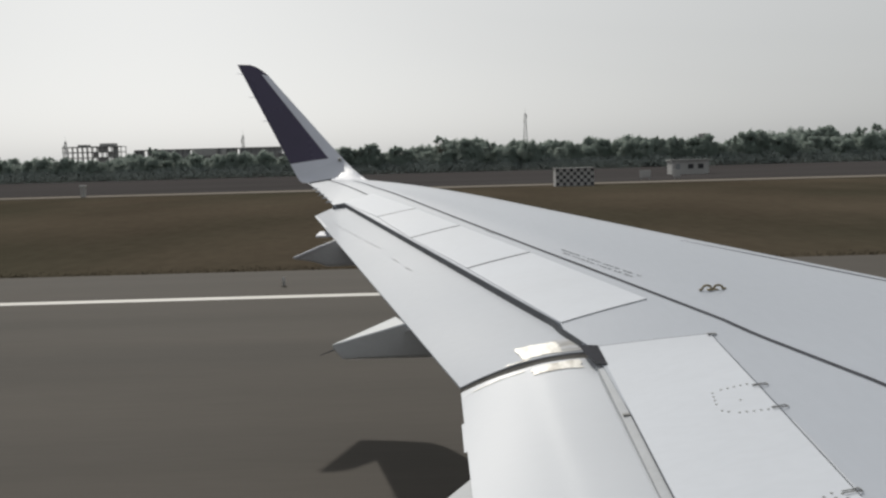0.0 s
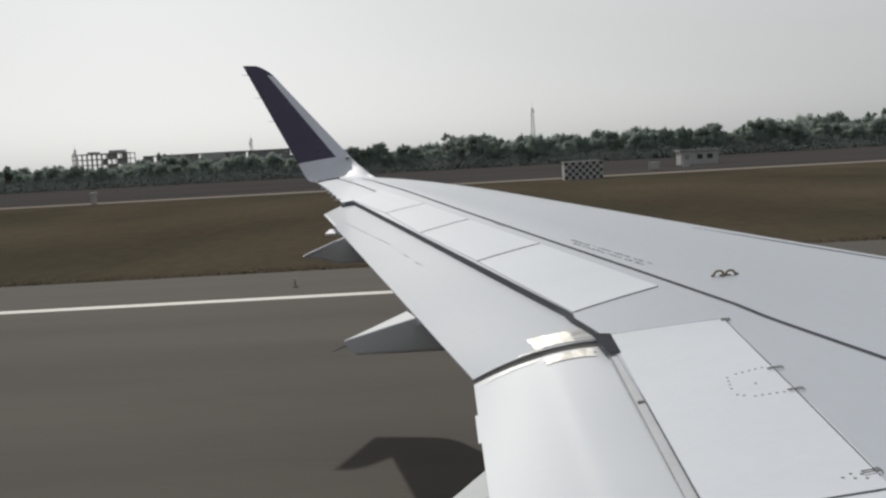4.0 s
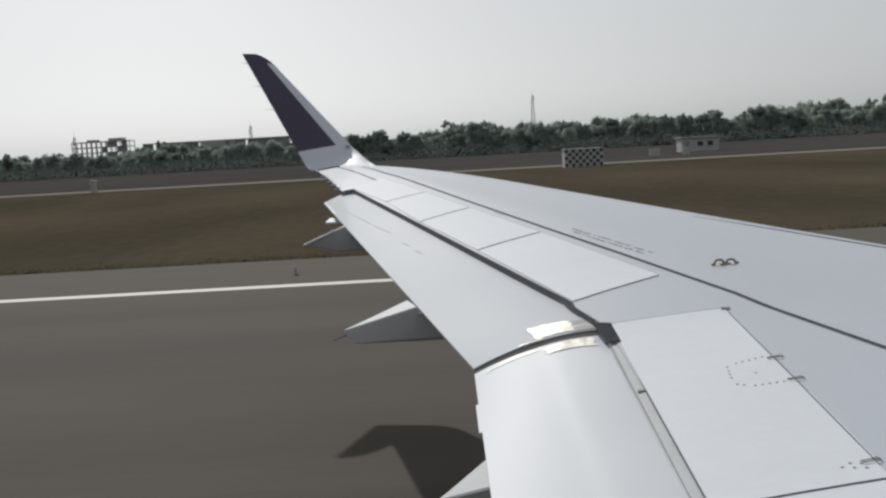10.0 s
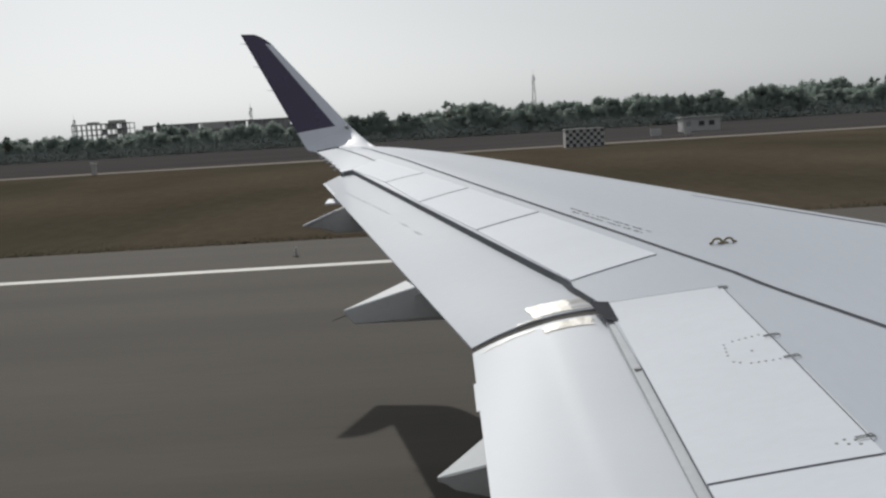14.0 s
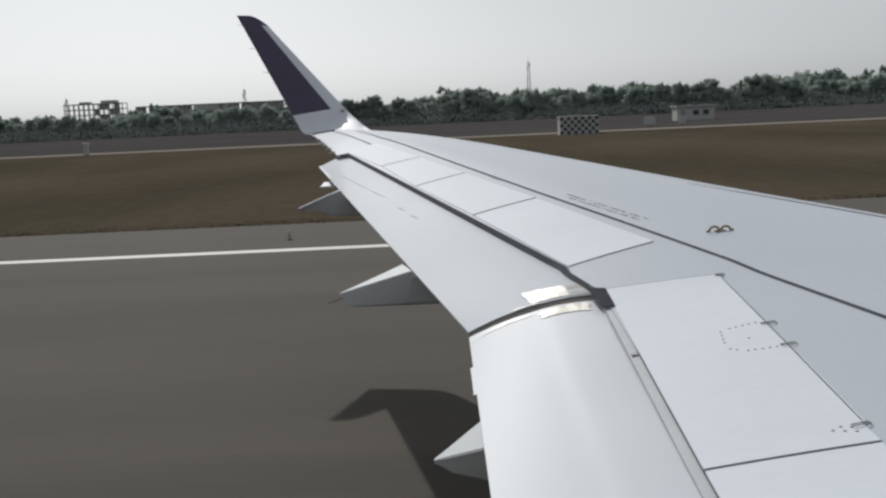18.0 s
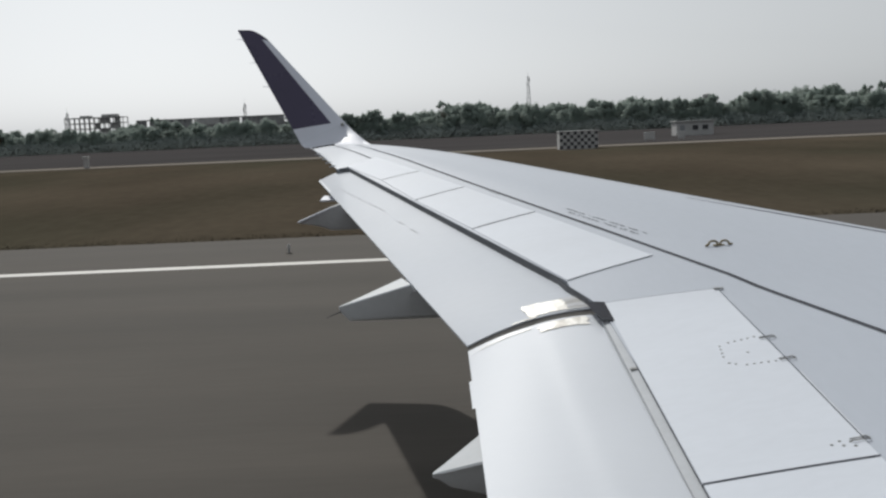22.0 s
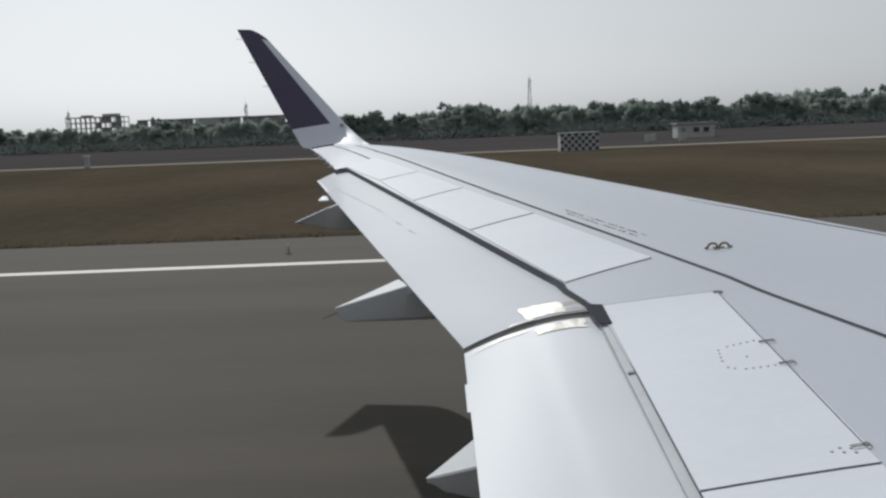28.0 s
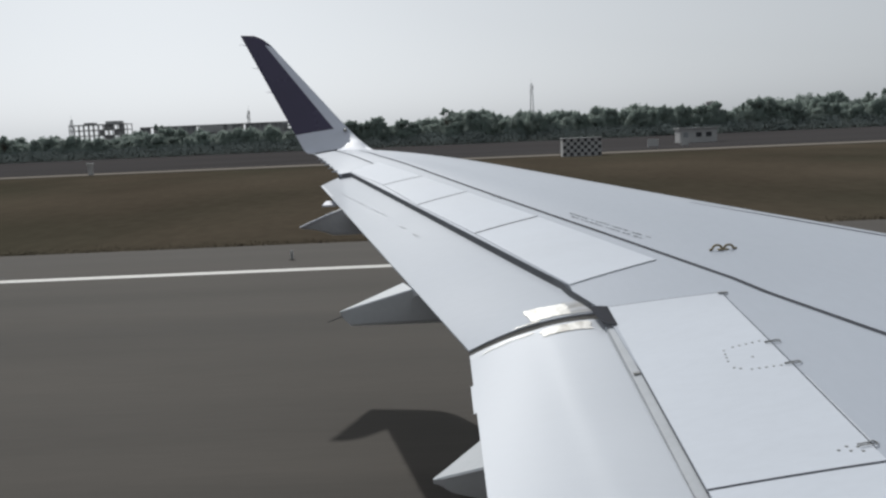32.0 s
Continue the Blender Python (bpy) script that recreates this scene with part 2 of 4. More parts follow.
def rod_verts(a, b, r0, r1, n=8):
    a, b = Vector(a), Vector(b)
    q = (b - a).to_track_quat("Z", "Y").to_matrix()
    vs = []
    for p, r in ((a, r0), (b, r1)):
        for i in range(n):
            t = 2 * math.pi * i / n
            vs.append(p + q @ Vector((r * math.cos(t), r * math.sin(t), 0)))
    fs = [(i, (i + 1) % n, n + (i + 1) % n, n + i) for i in range(n)]
    fs += [tuple(range(n - 1, -1, -1)), tuple(range(n, 2 * n))]
    return vs, fs


def rods_mesh(name, rods, mat, n=8):
    vs, fs = [], []
    for a, b, r0, r1 in rods:
        v, f = rod_verts(a, b, r0, r1, n)
        fs += [tuple(i + len(vs) for i in q) for q in f]
        vs += v
    return mesh_of(name, vs, fs, mat, smooth=False)


# ---- the wing's form ----
KINK = 4.65


def trail(y):
    return 0.25 if y < KINK else 0.25 - 0.27 * (y - KINK)


def lead(y):
    return 6.35 - 0.51 * y


def crown_height(u):
    u = min(max(u, 0.0), 1.0)
    th = 0.55 * (0.2969 * math.sqrt(u) - 0.126 * u - 0.3516 * u ** 2 + 0.2843 * u ** 3 - 0.1036 * u ** 4)
    g = min(max((0.55 - u) / 0.2, 0.0), 1.0)
    return th + 0.08 * u * (1 - u) - 0.014 * g * g * (3 - 2 * g)


def top(x, y, lift=0.0):
    """The wing's upper skin."""
    c = lead(y) - trail(y)
    u = (lead(y) - x) / c
    return 3.27 + 0.102 * (y - KINK) + math.tan(radians(1.5)) * (x - trail(y)) + c * crown_height(u) - 0.0087 * max(0.0, y - 10.5) ** 2 + lift


def cut_x(y):
    """Where the fixed skin ends ahead of the flaps and the aileron."""
    if y < 4.9:
        return 0.83
    if y < 5.36:
        return 0.815 - (y - 4.9) / 0.46 * 0.125
    if y < 11.1:
        return 0.715 - (y - 5.36) * (1.84 / 5.72)
    return -1.255 - (y - 11.1) * 0.235


wing = thing("airliner_wing", (0, 0, -EYE_DROP), "pale grey airliner wing with extended flaps and a purple upturned tip", "aircraft wing")

# skin
ys = sorted(set([0.12 + 14.08 * i / 74 for i in range(75)] + [4.9, 5.36, 11.08, 11.12]))
NC = 34
verts = []
for y in ys:
    c = lead(y) - trail(y)
    xc = cut_x(y)
    uc = (lead(y) - xc) / c
    ring = []
    us = [uc * (1 - math.cos(math.pi / 2 * i / (NC - 1))) for i in range(NC)]
    for u in reversed(us):
        x = lead(y) - u * c
        ring.append((x, y, top(x, y)))
    tail_th = 0.16 if y < 11.1 else 0.012
    for u in us[1:]:
        x = lead(y) - u * c
        k = u / uc
        th = c * 0.20 * (math.sqrt(k) * (1 - k) ** 0.8) + tail_th * k
        ring.append((x, y, top(x, y) - th))
    verts += ring
nring = 2 * NC - 1
part("wing_skin", mesh_of("wing_skin", verts, grid_faces(len(ys), nring, True), M_SKIN), wing, "smooth pale grey painted upper wing skin")


def ribbon(points, width, lift, mat, name, thick=0.0):
    """A thin strip laid on the upper skin along (x, y) points."""
    pts = []
    for (xa, ya), (xb, yb) in zip(points, points[1:]):
        n = max(2, int(math.hypot(xb - xa, yb - ya) / 0.12))
        pts += [(xa + (xb - xa) * i / n, ya + (yb - ya) * i / n) for i in range(n)]
    pts.append(points[-1])
    vs = []
    for i, (x, y) in enumerate(pts):
        a, b = pts[max(0, i - 1)], pts[min(len(pts) - 1, i + 1)]
        d = Vector((b[0] - a[0], b[1] - a[1])).normalized()
        for s in (-0.5, 0.5):
            px, py = x - d.y * width * s, y + d.x * width * s
            vs.append((px, py, top(px, py, lift)))
    return mesh_of(name, vs, grid_faces(len(pts), 2), mat)


SPAR = [(-1.22, 13.6), (-0.80, 12.0), (0.185, 9.0), (0.755, 7.306), (1.168, 6.096), (1.554, 4.945), (1.846, 3.83), (2.25, 2.0), (2.55, 0.5)]
part("panel_seam", ribbon(SPAR, 0.024, 0.003, M_SEAM, "panel_seam"), wing, "dark sealant line along the rear spar")


def plate(name, corners, lift, thick, mat, inset=0.0, n=12):
    """A thin panel that follows the upper skin between four (x, y) corners: ahead-outboard, ahead-inboard, aft-inboard, aft-outboard."""
    fo, fi, ai, ao = [Vector(c) for c in corners]
    mid = (fo + fi + ai + ao) / 4
    fo, fi, ai, ao = [c + (mid - c).normalized() * inset for c in (fo, fi, ai, ao)]
    vs = []
    for layer in (0, 1):
        for i in range(n + 1):
            for j in range(n + 1):
                a, b = i / n, j / n
                p = (fo * (1 - a) + ao * a) * (1 - b) + (fi * (1 - a) + ai * a) * b
                vs.append((p.x, p.y, top(p.x, p.y, lift) - layer * thick))
    m = (n + 1) ** 2
    fs = grid_faces(n + 1, n + 1)
    fs += [tuple(m + q for q in reversed(f)) for f in grid_faces(n + 1, n + 1)]
    rim = [j for j in range(n + 1)] + [i * (n + 1) + n for i in range(1, n + 1)] + [n * (n + 1) + j for j in range(n - 1, -1, -1)] + [i * (n + 1) for i in range(n - 1, 0, -1)]
    for a, b in zip(rim, rim[1:] + rim[:1]):
        fs.append((a, m + a, m + b, b))
    return mesh_of(name, vs, fs, mat)


# leading-edge slat: its thin trailing lip stands just proud of the skin
lip, shade = [], []
for i in range(31):
    y = 3.9 + 3.5 * i / 30
    x = 2.62 - 0.55 * (y - 6.35)
    h = 0.006 * min(1.0, (7.45 - y) / 0.8)
    for dx, k in ((-0.05, 0.6), (0.02, 1.0), (0.15, 0.6), (0.3, 0.0)):
        lip.append((x + dx, y, top(x + dx, y, 0.001 + h * k)))
    # dark strip along the lip: the slot's shade is painted, no slot is cut
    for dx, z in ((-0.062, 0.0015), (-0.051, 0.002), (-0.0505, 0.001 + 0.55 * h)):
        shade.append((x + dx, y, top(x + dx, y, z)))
part("slat_lip", mesh_of("slat_lip", lip, grid_faces(31, 4), M_SKIN), wing, "thin pale trailing lip of the leading-edge slat")
part("slat_gap", mesh_of("slat_gap", shade, grid_faces(31, 3), M_SEAM), wing, "dark strip painted as the shade in the slot behind the slat")

# spoilers: hinge corners and trailing corners, from the kink outward
HINGE = [(1.265, 5.505), (0.72, 7.12), (0.21, 8.57), (-0.23, 9.83), (-0.80, 11.40)]
AFT = [(0.718, 5.36), (0.22, 6.98), (-0.25, 8.42), (-0.64, 9.75), (-1.13, 11.09)]
for k in range(4):
    part("spoiler", plate("spoiler", (HINGE[k + 1], HINGE[k], AFT[k], AFT[k + 1]), 0.005, 0.010, M_PANEL, 0.004), wing, "flat pale grey spoiler panel lying shut")
    part("panel_seam", ribbon([HINGE[k], AFT[k]], 0.026 if k else 0.005, 0.0062, M_SEAM, "panel_seam"), wing)
inner = part("spoiler", plate("spoiler", ((1.428, 4.752), (1.363, 2.815), (0.808, 2.875), (0.85, 4.87)), 0.005, 0.010, M_PANEL, 0.002, 16), wing,
             "large pale grey inboard spoiler with a ring of fasteners")
part("spoiler", plate("spoiler", ((1.363, 2.805), (1.22, 0.32), (0.77, 0.32), (0.808, 2.865)), 0.005, 0.010, M_PANEL, 0.004, 12), wing)
part("panel_seam", ribbon([(0.808, 2.87), (1.09, 2.84), (1.365, 2.81)], 0.008, 0.0062, M_SEAM, "panel_seam"), wing, "dark joint between two spoiler panels")
part("panel_seam", ribbon([(1.432, 4.75), (1.402, 3.8), (1.368, 2.9)], 0.003, 0.0035, M_SEAM, "panel_seam"), wing)
part("panel_seam", ribbon([(1.44, 4.756), (0.85, 4.877)], 0.004, 0.0035, M_SEAM, "panel_seam"), wing)
# painted glint: a pale ribbon along the spoiler's leading edge
part("edge_strip", ribbon([(1.394, 3.55), (1.372, 2.95)], 0.005, 0.0075, M_FLAP_IN, "edge_strip"), wing, "thin pale line painted as the glint on the spoiler's edge")
# aileron joints
part("panel_seam", ribbon([(-0.85, 11.33), (-1.63, 14.0)], 0.018, 0.004, M_SEAM, "panel_seam"), wing, "dark aileron hinge line")
step = []
for i in range(9):
    x = lerp(-1.60, -1.945, i / 8)
    step += [(x, 14.03, top(x, 14.03, 0.001)), (x, 14.035, top(x, 14.03, 0.020)), (x, 14.06, top(x, 14.06, 0.001))]
part("aileron_end", mesh_of("aileron_end", step, grid_faces(9, 3), M_SEAM, smooth=False), wing, "dark step at the aileron's outer end")

# fasteners in an open ring on the inboard spoiler
def row(a, b, n):
    return [(lerp(a[0], b[0], i / n), lerp(a[1], b[1], i / n)) for i in range(n)]


spots = row((1.365, 3.998), (1.215, 3.985), 5) + row((1.200, 3.968), (1.172, 3.80), 4) + row((1.180, 3.765), (1.222, 3.722), 2) + row((1.238, 3.715), (1.38, 3.69), 5)
spots += [(1.283, 3.84), (1.292, 2.949), (1.322, 2.933), (1.292, 2.916), (1.325, 2.90), (1.26, 2.935)]
for x, y in spots:
    vs, fs = rod_verts((x, y, top(x, y, 0.003)), (x, y, top(x, y, 0.0065)), 0.0065, 0.0055, 8)
    part("fastener", mesh_of("fastener", vs, fs, M_STEEL, smooth=False), inner)


# hinge fittings: bent rod loops across the spoiler's leading joint
def loop_mesh(name, pts, r, mat, n=6):
    return rods_mesh(name, [(a, b, r, r) for a, b in zip(pts, pts[1:])], mat, n)


def fitting(x, y, length):
    z = top(x, y, 0.009)
    pts = [(x - 0.03, y + 0.006, z - 0.003), (x + 0.01, y + 0.008, z + 0.002), (x + length, y + 0.02, z + 0.002), (x + length + 0.008, y + 0.004, z),
           (x + length, y - 0.012, z + 0.002), (x + 0.01, y - 0.010, z + 0.002), (x - 0.03, y - 0.008, z - 0.003)]
    part("hinge_fitting", loop_mesh("hinge_fitting", pts, 0.0021, M_STEEL), inner, "small dark steel hinge loop")


for x, y, s in ((1.405, 3.962, 0.035), (1.395, 3.695, 0.032), (1.352, 2.935, 0.03)):
    fitting(x, y, s)
part("hinge_fitting", box_mesh("hinge_fitting", 1.405, 1.455, 4.73, 4.748, top(1.45, 4.74, 0.004), top(1.45, 4.74, 0.009), M_STEEL, 0.002), inner)

# escape-rope eye: a double yellow arch on the skin
hx, hy = 1.605, 5.52
arch = []
for k in range(2):
    for i in range(9):
        a = math.pi * i / 8
        x = hx + 0.032 + k * 0.07 - 0.028 * math.cos(a)
        arch.append((x, hy, top(hx + 0.075, hy, 0.004) + 0.024 * math.sin(a) ** 0.8))
arch = [(hx - 0.015, hy, top(hx, hy, 0.004))] + arch + [(hx + 0.15, hy, top(hx + 0.15, hy, 0.004))]
rope = part("rope_eye", loop_mesh("rope_eye", arch, 0.0075, M_BRASS), wing, "yellow double-arched tie-down eye")
part("base_plate", box_mesh("base_plate", hx + 0.035, hx + 0.10, hy - 0.014, hy + 0.014, top(hx + 0.07, hy, -0.004), top(hx + 0.07, hy, 0.006), M_BRASS, 0.002), rope)

# stencilled notice, unreadable: rows of short bars
rnd = random.Random(5)
for xa, ya, xb, yb, size in ((0.962, 7.07, 1.345, 6.02, 0.013), (0.957, 6.95, 1.30, 6.01, 0.015)):
    t = 0.0
    while t < 1.0:
        t2 = min(1.0, t + rnd.uniform(0.012, 0.06))
        k = rnd.uniform(-0.003, 0.003)
        pa = (xa + (xb - xa) * t + k, ya + (yb - ya) * t)
        pb = (xa + (xb - xa) * t2 + k, ya + (yb - ya) * t2)
        part("stencil_bar", ribbon([pa, pb], size * rnd.uniform(0.6, 1.25), 0.003, M_INK, "stencil_bar"), wing)
        t = t2 + rnd.choice((0.008, 0.012, 0.02, 0.05))
for xa, ya, xb, yb in ((0.98, 6.66, 1.1, 6.31), (0.42, 8.25, 0.5, 8.0)):
    part("stencil_bar", ribbon([(xa, ya), (xb, yb)], 0.009, 0.0065, M_INK, "stencil_bar"), wing)


# ---- flaps ----
def bulge(y):
    return 0.068 - 0.012 * min(2.0, max(0.0, 4.8 - y)) if y < 4.93 else 0.018 + 0.046 * math.exp(-(y - 4.95) / 0.4)


def crease(y, v):
    """A soft step added to the inboard flap's shape to raise a bright streak along it."""
    return 0.0 if y > 4.93 else 0.007 * (v - 0.5 * (1 + math.tanh((v - 0.49) / 0.05)))


def flap_section(y, xf, zf, xt, zt, depth, n=30):
    """Nose hidden under the spoilers, rounded upper face, thin trailing edge."""
    ring = []
    for i in range(n + 1):
        v = i / n
        x = xf + (xt - xf) * v
        z = zf + (zt - zf) * v + bulge(y) * 4 * v * (1 - v) * (xf - xt) + crease(y, v)
        ring.append((x, y, z))
    for i in range(n, -1, -1):
        v = i / n
        x = xf + (xt - xf) * v
        z = zf + (zt - zf) * v - 0.010 - depth * (1 - v) ** 0.8
        ring.append((x, y, z))
    nose = []
    for i in range(1, 6):
        a = math.pi * i / 6
        nose.append((xf + 0.5 * depth * math.sin(a), y, zf - 0.5 * (depth + 0.01) * (1 - math.cos(a))))
    return ring + list(reversed(nose))


def flap_mesh(name, stations, mat):
    rings = [flap_section(*s) for s in stations]
    n = len(rings[0])
    vs = [p for r in rings for p in r]
    fs = grid_faces(len(rings), n, True)
    fs.append(tuple(range(n)))
    fs.append(tuple((len(rings) - 1) * n + i for i in range(n - 1, -1, -1)))
    return mesh_of(name, vs, fs, mat)


def outer_flap(y):
    t = (y - 4.95) / (11.2 - 4.95)
    xs = cut_x(max(y, 5.36)) + (0.04 if y < 5.36 else 0)
    return (y, xs + 0.10, top(xs, y) - lerp(0.034, 0.018, t), lerp(0.10, -1.50, t), lerp(3.208, 3.842, t), lerp(0.16, 0.07, t))


FLAP_END = 4.83


def inner_flap(y):
    t = (y - 1.0) / 3.9
    return (y, 0.86, top(0.80, y) - 0.034, 0.10, lerp(3.155, 3.183, t), 0.16)


fl = part("flap", flap_mesh("flap", [outer_flap(4.958 + 6.242 * (i / 40) ** 1.5) for i in range(41)], M_FLAP), wing, "long outboard flap slid out behind the spoilers")
fi = part("flap", flap_mesh("flap", [inner_flap(0.3 + (FLAP_END - 0.3) * i / 24) for i in range(25)], M_FLAP_IN), wing, "broad glossy inboard flap slid out")


def flap_top(sec, v, lift):
    y, xf, zf, xt, zt, d = sec
    return (xf + (xt - xf) * v, y, zf + (zt - zf) * v + bulge(y) * 4 * v * (1 - v) * (xf - xt) + crease(y, v) + lift)


def flap_patch(name, sec, y0, y1, v0, v1, lift, mat, skew=0.0, n=10):
    vs = []
    for i in range(n + 1):
        for j in range(n + 1):
            v = lerp(v0, v1, i / n)
            y = lerp(y0, y1 + skew * (i / n), j / n)
            if mat in (M_METAL, M_WORN):
                rag = noise.noise(Vector((i * 0.9, j * 0.9, 7.0 + y0)))
                y += 0.02 * rag * abs(2 * j / n - 1)
                v += 0.035 * rag * abs(2 * i / n - 1)
            vs.append(flap_top(sec(y), v, lift))
    return mesh_of(name, vs, grid_faces(n + 1, n + 1), mat)


part("metal_seal_plate", flap_patch("metal_seal_plate", outer_flap, 4.985, 5.175, 0.24, 0.53, 0.004, M_METAL, 0.03), fl, "bright bare metal rub plate")
part("metal_seal_plate", flap_patch("metal_seal_plate", inner_flap, 4.70, 4.815, 0.16, 0.50, 0.004, M_METAL, 0.0), fi, "bright bare metal rub plate")
part("rub_strip", flap_patch("rub_strip", outer_flap, 4.962, 4.974, 0.48, 0.66, 0.003, M_METAL, 0.0, 6), fl, "thin bright edge strip")
part("rub_strip", flap_patch("rub_strip", inner_flap, FLAP_END - 0.013, FLAP_END - 0.002, 0.55, 0.92, 0.003, M_METAL, 0.0, 6), fi, "thin bright edge strip")
part("edge_strip", flap_patch("edge_strip", outer_flap, 10.3, 11.19, 0.955, 1.0, 0.004, M_FLAP_IN, 0.0, 6), fl, "bright trailing edge strip at the flap's tip")
part("trailing_tab", flap_patch("trailing_tab", inner_flap, 3.93, 4.36, 0.99, 1.018, -0.001, M_FLAP_IN, 0.0, 4), fi)
# rubber gap seal between the flaps
def gap_strip(name, q0, q1, sag, mat, taper=0.0, lift=0.0):
    """A band of the sagging seal between the two flap ends, from share q0 to q1 of the gap; taper widens it towards the outer flap."""
    vs = []
    for i in range(25):
        v = i / 24
        a = Vector(flap_top(outer_flap(4.958), v, -0.006))
        b = Vector(flap_top(inner_flap(FLAP_END), v, -0.010))
        for k in range(5):
            q = lerp(q0 - taper * v, q1, k / 4)
            vs.append(a.lerp(b, q) + Vector((0, 0, lift)) - Vector((0, 0, sag * math.sin(math.pi * q))))
    return mesh_of(name, vs, grid_faces(25, 5), mat)


part("gap_seal", gap_strip("gap_seal", 0.0, 0.5, 0.016, M_RUBBER), fl, "brown-grey rubber seal between the flaps")
# the slot's shade is painted as the dark half of this strip
part("gap_shadow", gap_strip("gap_shadow", 0.5, 1.0, 0.016, M_GAP_SHADE), fl, "dark strip painted as the shaded slot beside the seal")
part("end_strip", gap_strip("end_strip", 0.96, 1.04, 0.0, M_FLAP_IN, 0.42, 0.009), fi, "pale strip closing the flap's end")
part("worn_area", flap_patch("worn_area", outer_flap, 4.972, 5.17, 0.04, 0.26, 0.0035, M_WORN, 0.03), fl, "scuffed grey paint beside the rub plate")
# lip strip between the inboard spoiler and flap, and the bay's painted shade at the kink
def spoiler_edge(y):
    return 0.81 + 0.021 * (y - 2.97) if y > 2.97 else 0.81 + 0.0146 * (y - 2.97)


vs, dark, thin = [], [], []
for i in range(31):
    y = 0.3 + 4.37 * i / 30
    e = spoiler_edge(y)
    for dx, dz in ((0.002, -0.008), (-0.022, -0.012), (-0.042, -0.018), (-0.050, -0.06)):
        vs.append((e + dx, y, top(e, y) + dz))
    for dx, dz in ((0.003, -0.003), (-0.004, -0.0035)):
        dark.append((e + dx, y, top(e, y) + dz))
    for dx, dz in ((-0.041, -0.0155), (-0.0445, -0.0170)):
        thin.append((e + dx, y, top(e, y) + dz))
part("shroud_lip", mesh_of("shroud_lip", vs, grid_faces(31, 4), M_LIP), wing, "narrow grey lip ahead of the inboard flap")
part("panel_seam", mesh_of("panel_seam", dark, grid_faces(31, 2), M_SEAM), wing)
part("panel_seam", mesh_of("panel_seam", thin, grid_faces(31, 2), M_INK), wing)
part("lip_bracket", box_mesh("lip_bracket", 0.797, 0.829, 3.94, 3.965, top(0.82, 3.95, -0.012), top(0.82, 3.95, -0.002), M_STEEL, 0.002), wing)
# flush patch on the skin, its dark colour imitating a shaded opening
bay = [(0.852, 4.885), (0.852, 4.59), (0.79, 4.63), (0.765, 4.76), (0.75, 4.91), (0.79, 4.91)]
part("kink_bay", mesh_of("kink_bay", [(x, y, top(max(x, 0.83), y, 0.0065)) for x, y in bay], [tuple(range(6))], M_GAP_SHADE), wing, "flat dark patch painted as the shaded bay at the flap junction")
# cove face under the outboard spoiler edge, its shade painted in as dark grey
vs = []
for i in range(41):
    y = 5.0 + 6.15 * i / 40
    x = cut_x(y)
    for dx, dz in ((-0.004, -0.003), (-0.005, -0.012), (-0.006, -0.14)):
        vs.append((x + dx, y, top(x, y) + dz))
part("shroud_edge", mesh_of("shroud_edge", vs, grid_faces(41, 3), M_COVE_SHADE), wing)
# thin scuffs on the flap
def scuff(y0, v0, y1, v1, width):
    vs = []
    for i in range(13):
        y, v = lerp(y0, y1, i / 12), lerp(v0, v1, i / 12)
        for d in (-0.5, 0.5):
            vs.append(flap_top(outer_flap(y), v + d * width, 0.002))
    part("scuff_mark", mesh_of("scuff_mark", vs, grid_faces(13, 2), M_SCUFF), fl)


for y0, v0, y1, v1, w in ((10.35, 0.78, 9.75, 0.70, 0.012), (9.7, 0.69, 9.2, 0.625, 0.014), (9.05, 0.61, 8.57, 0.54, 0.014),
                          (8.05, 0.55, 7.9, 0.53, 0.022), (7.66, 0.53, 7.52, 0.51, 0.022)):
    scuff(y0, v0, y1, v1, w)


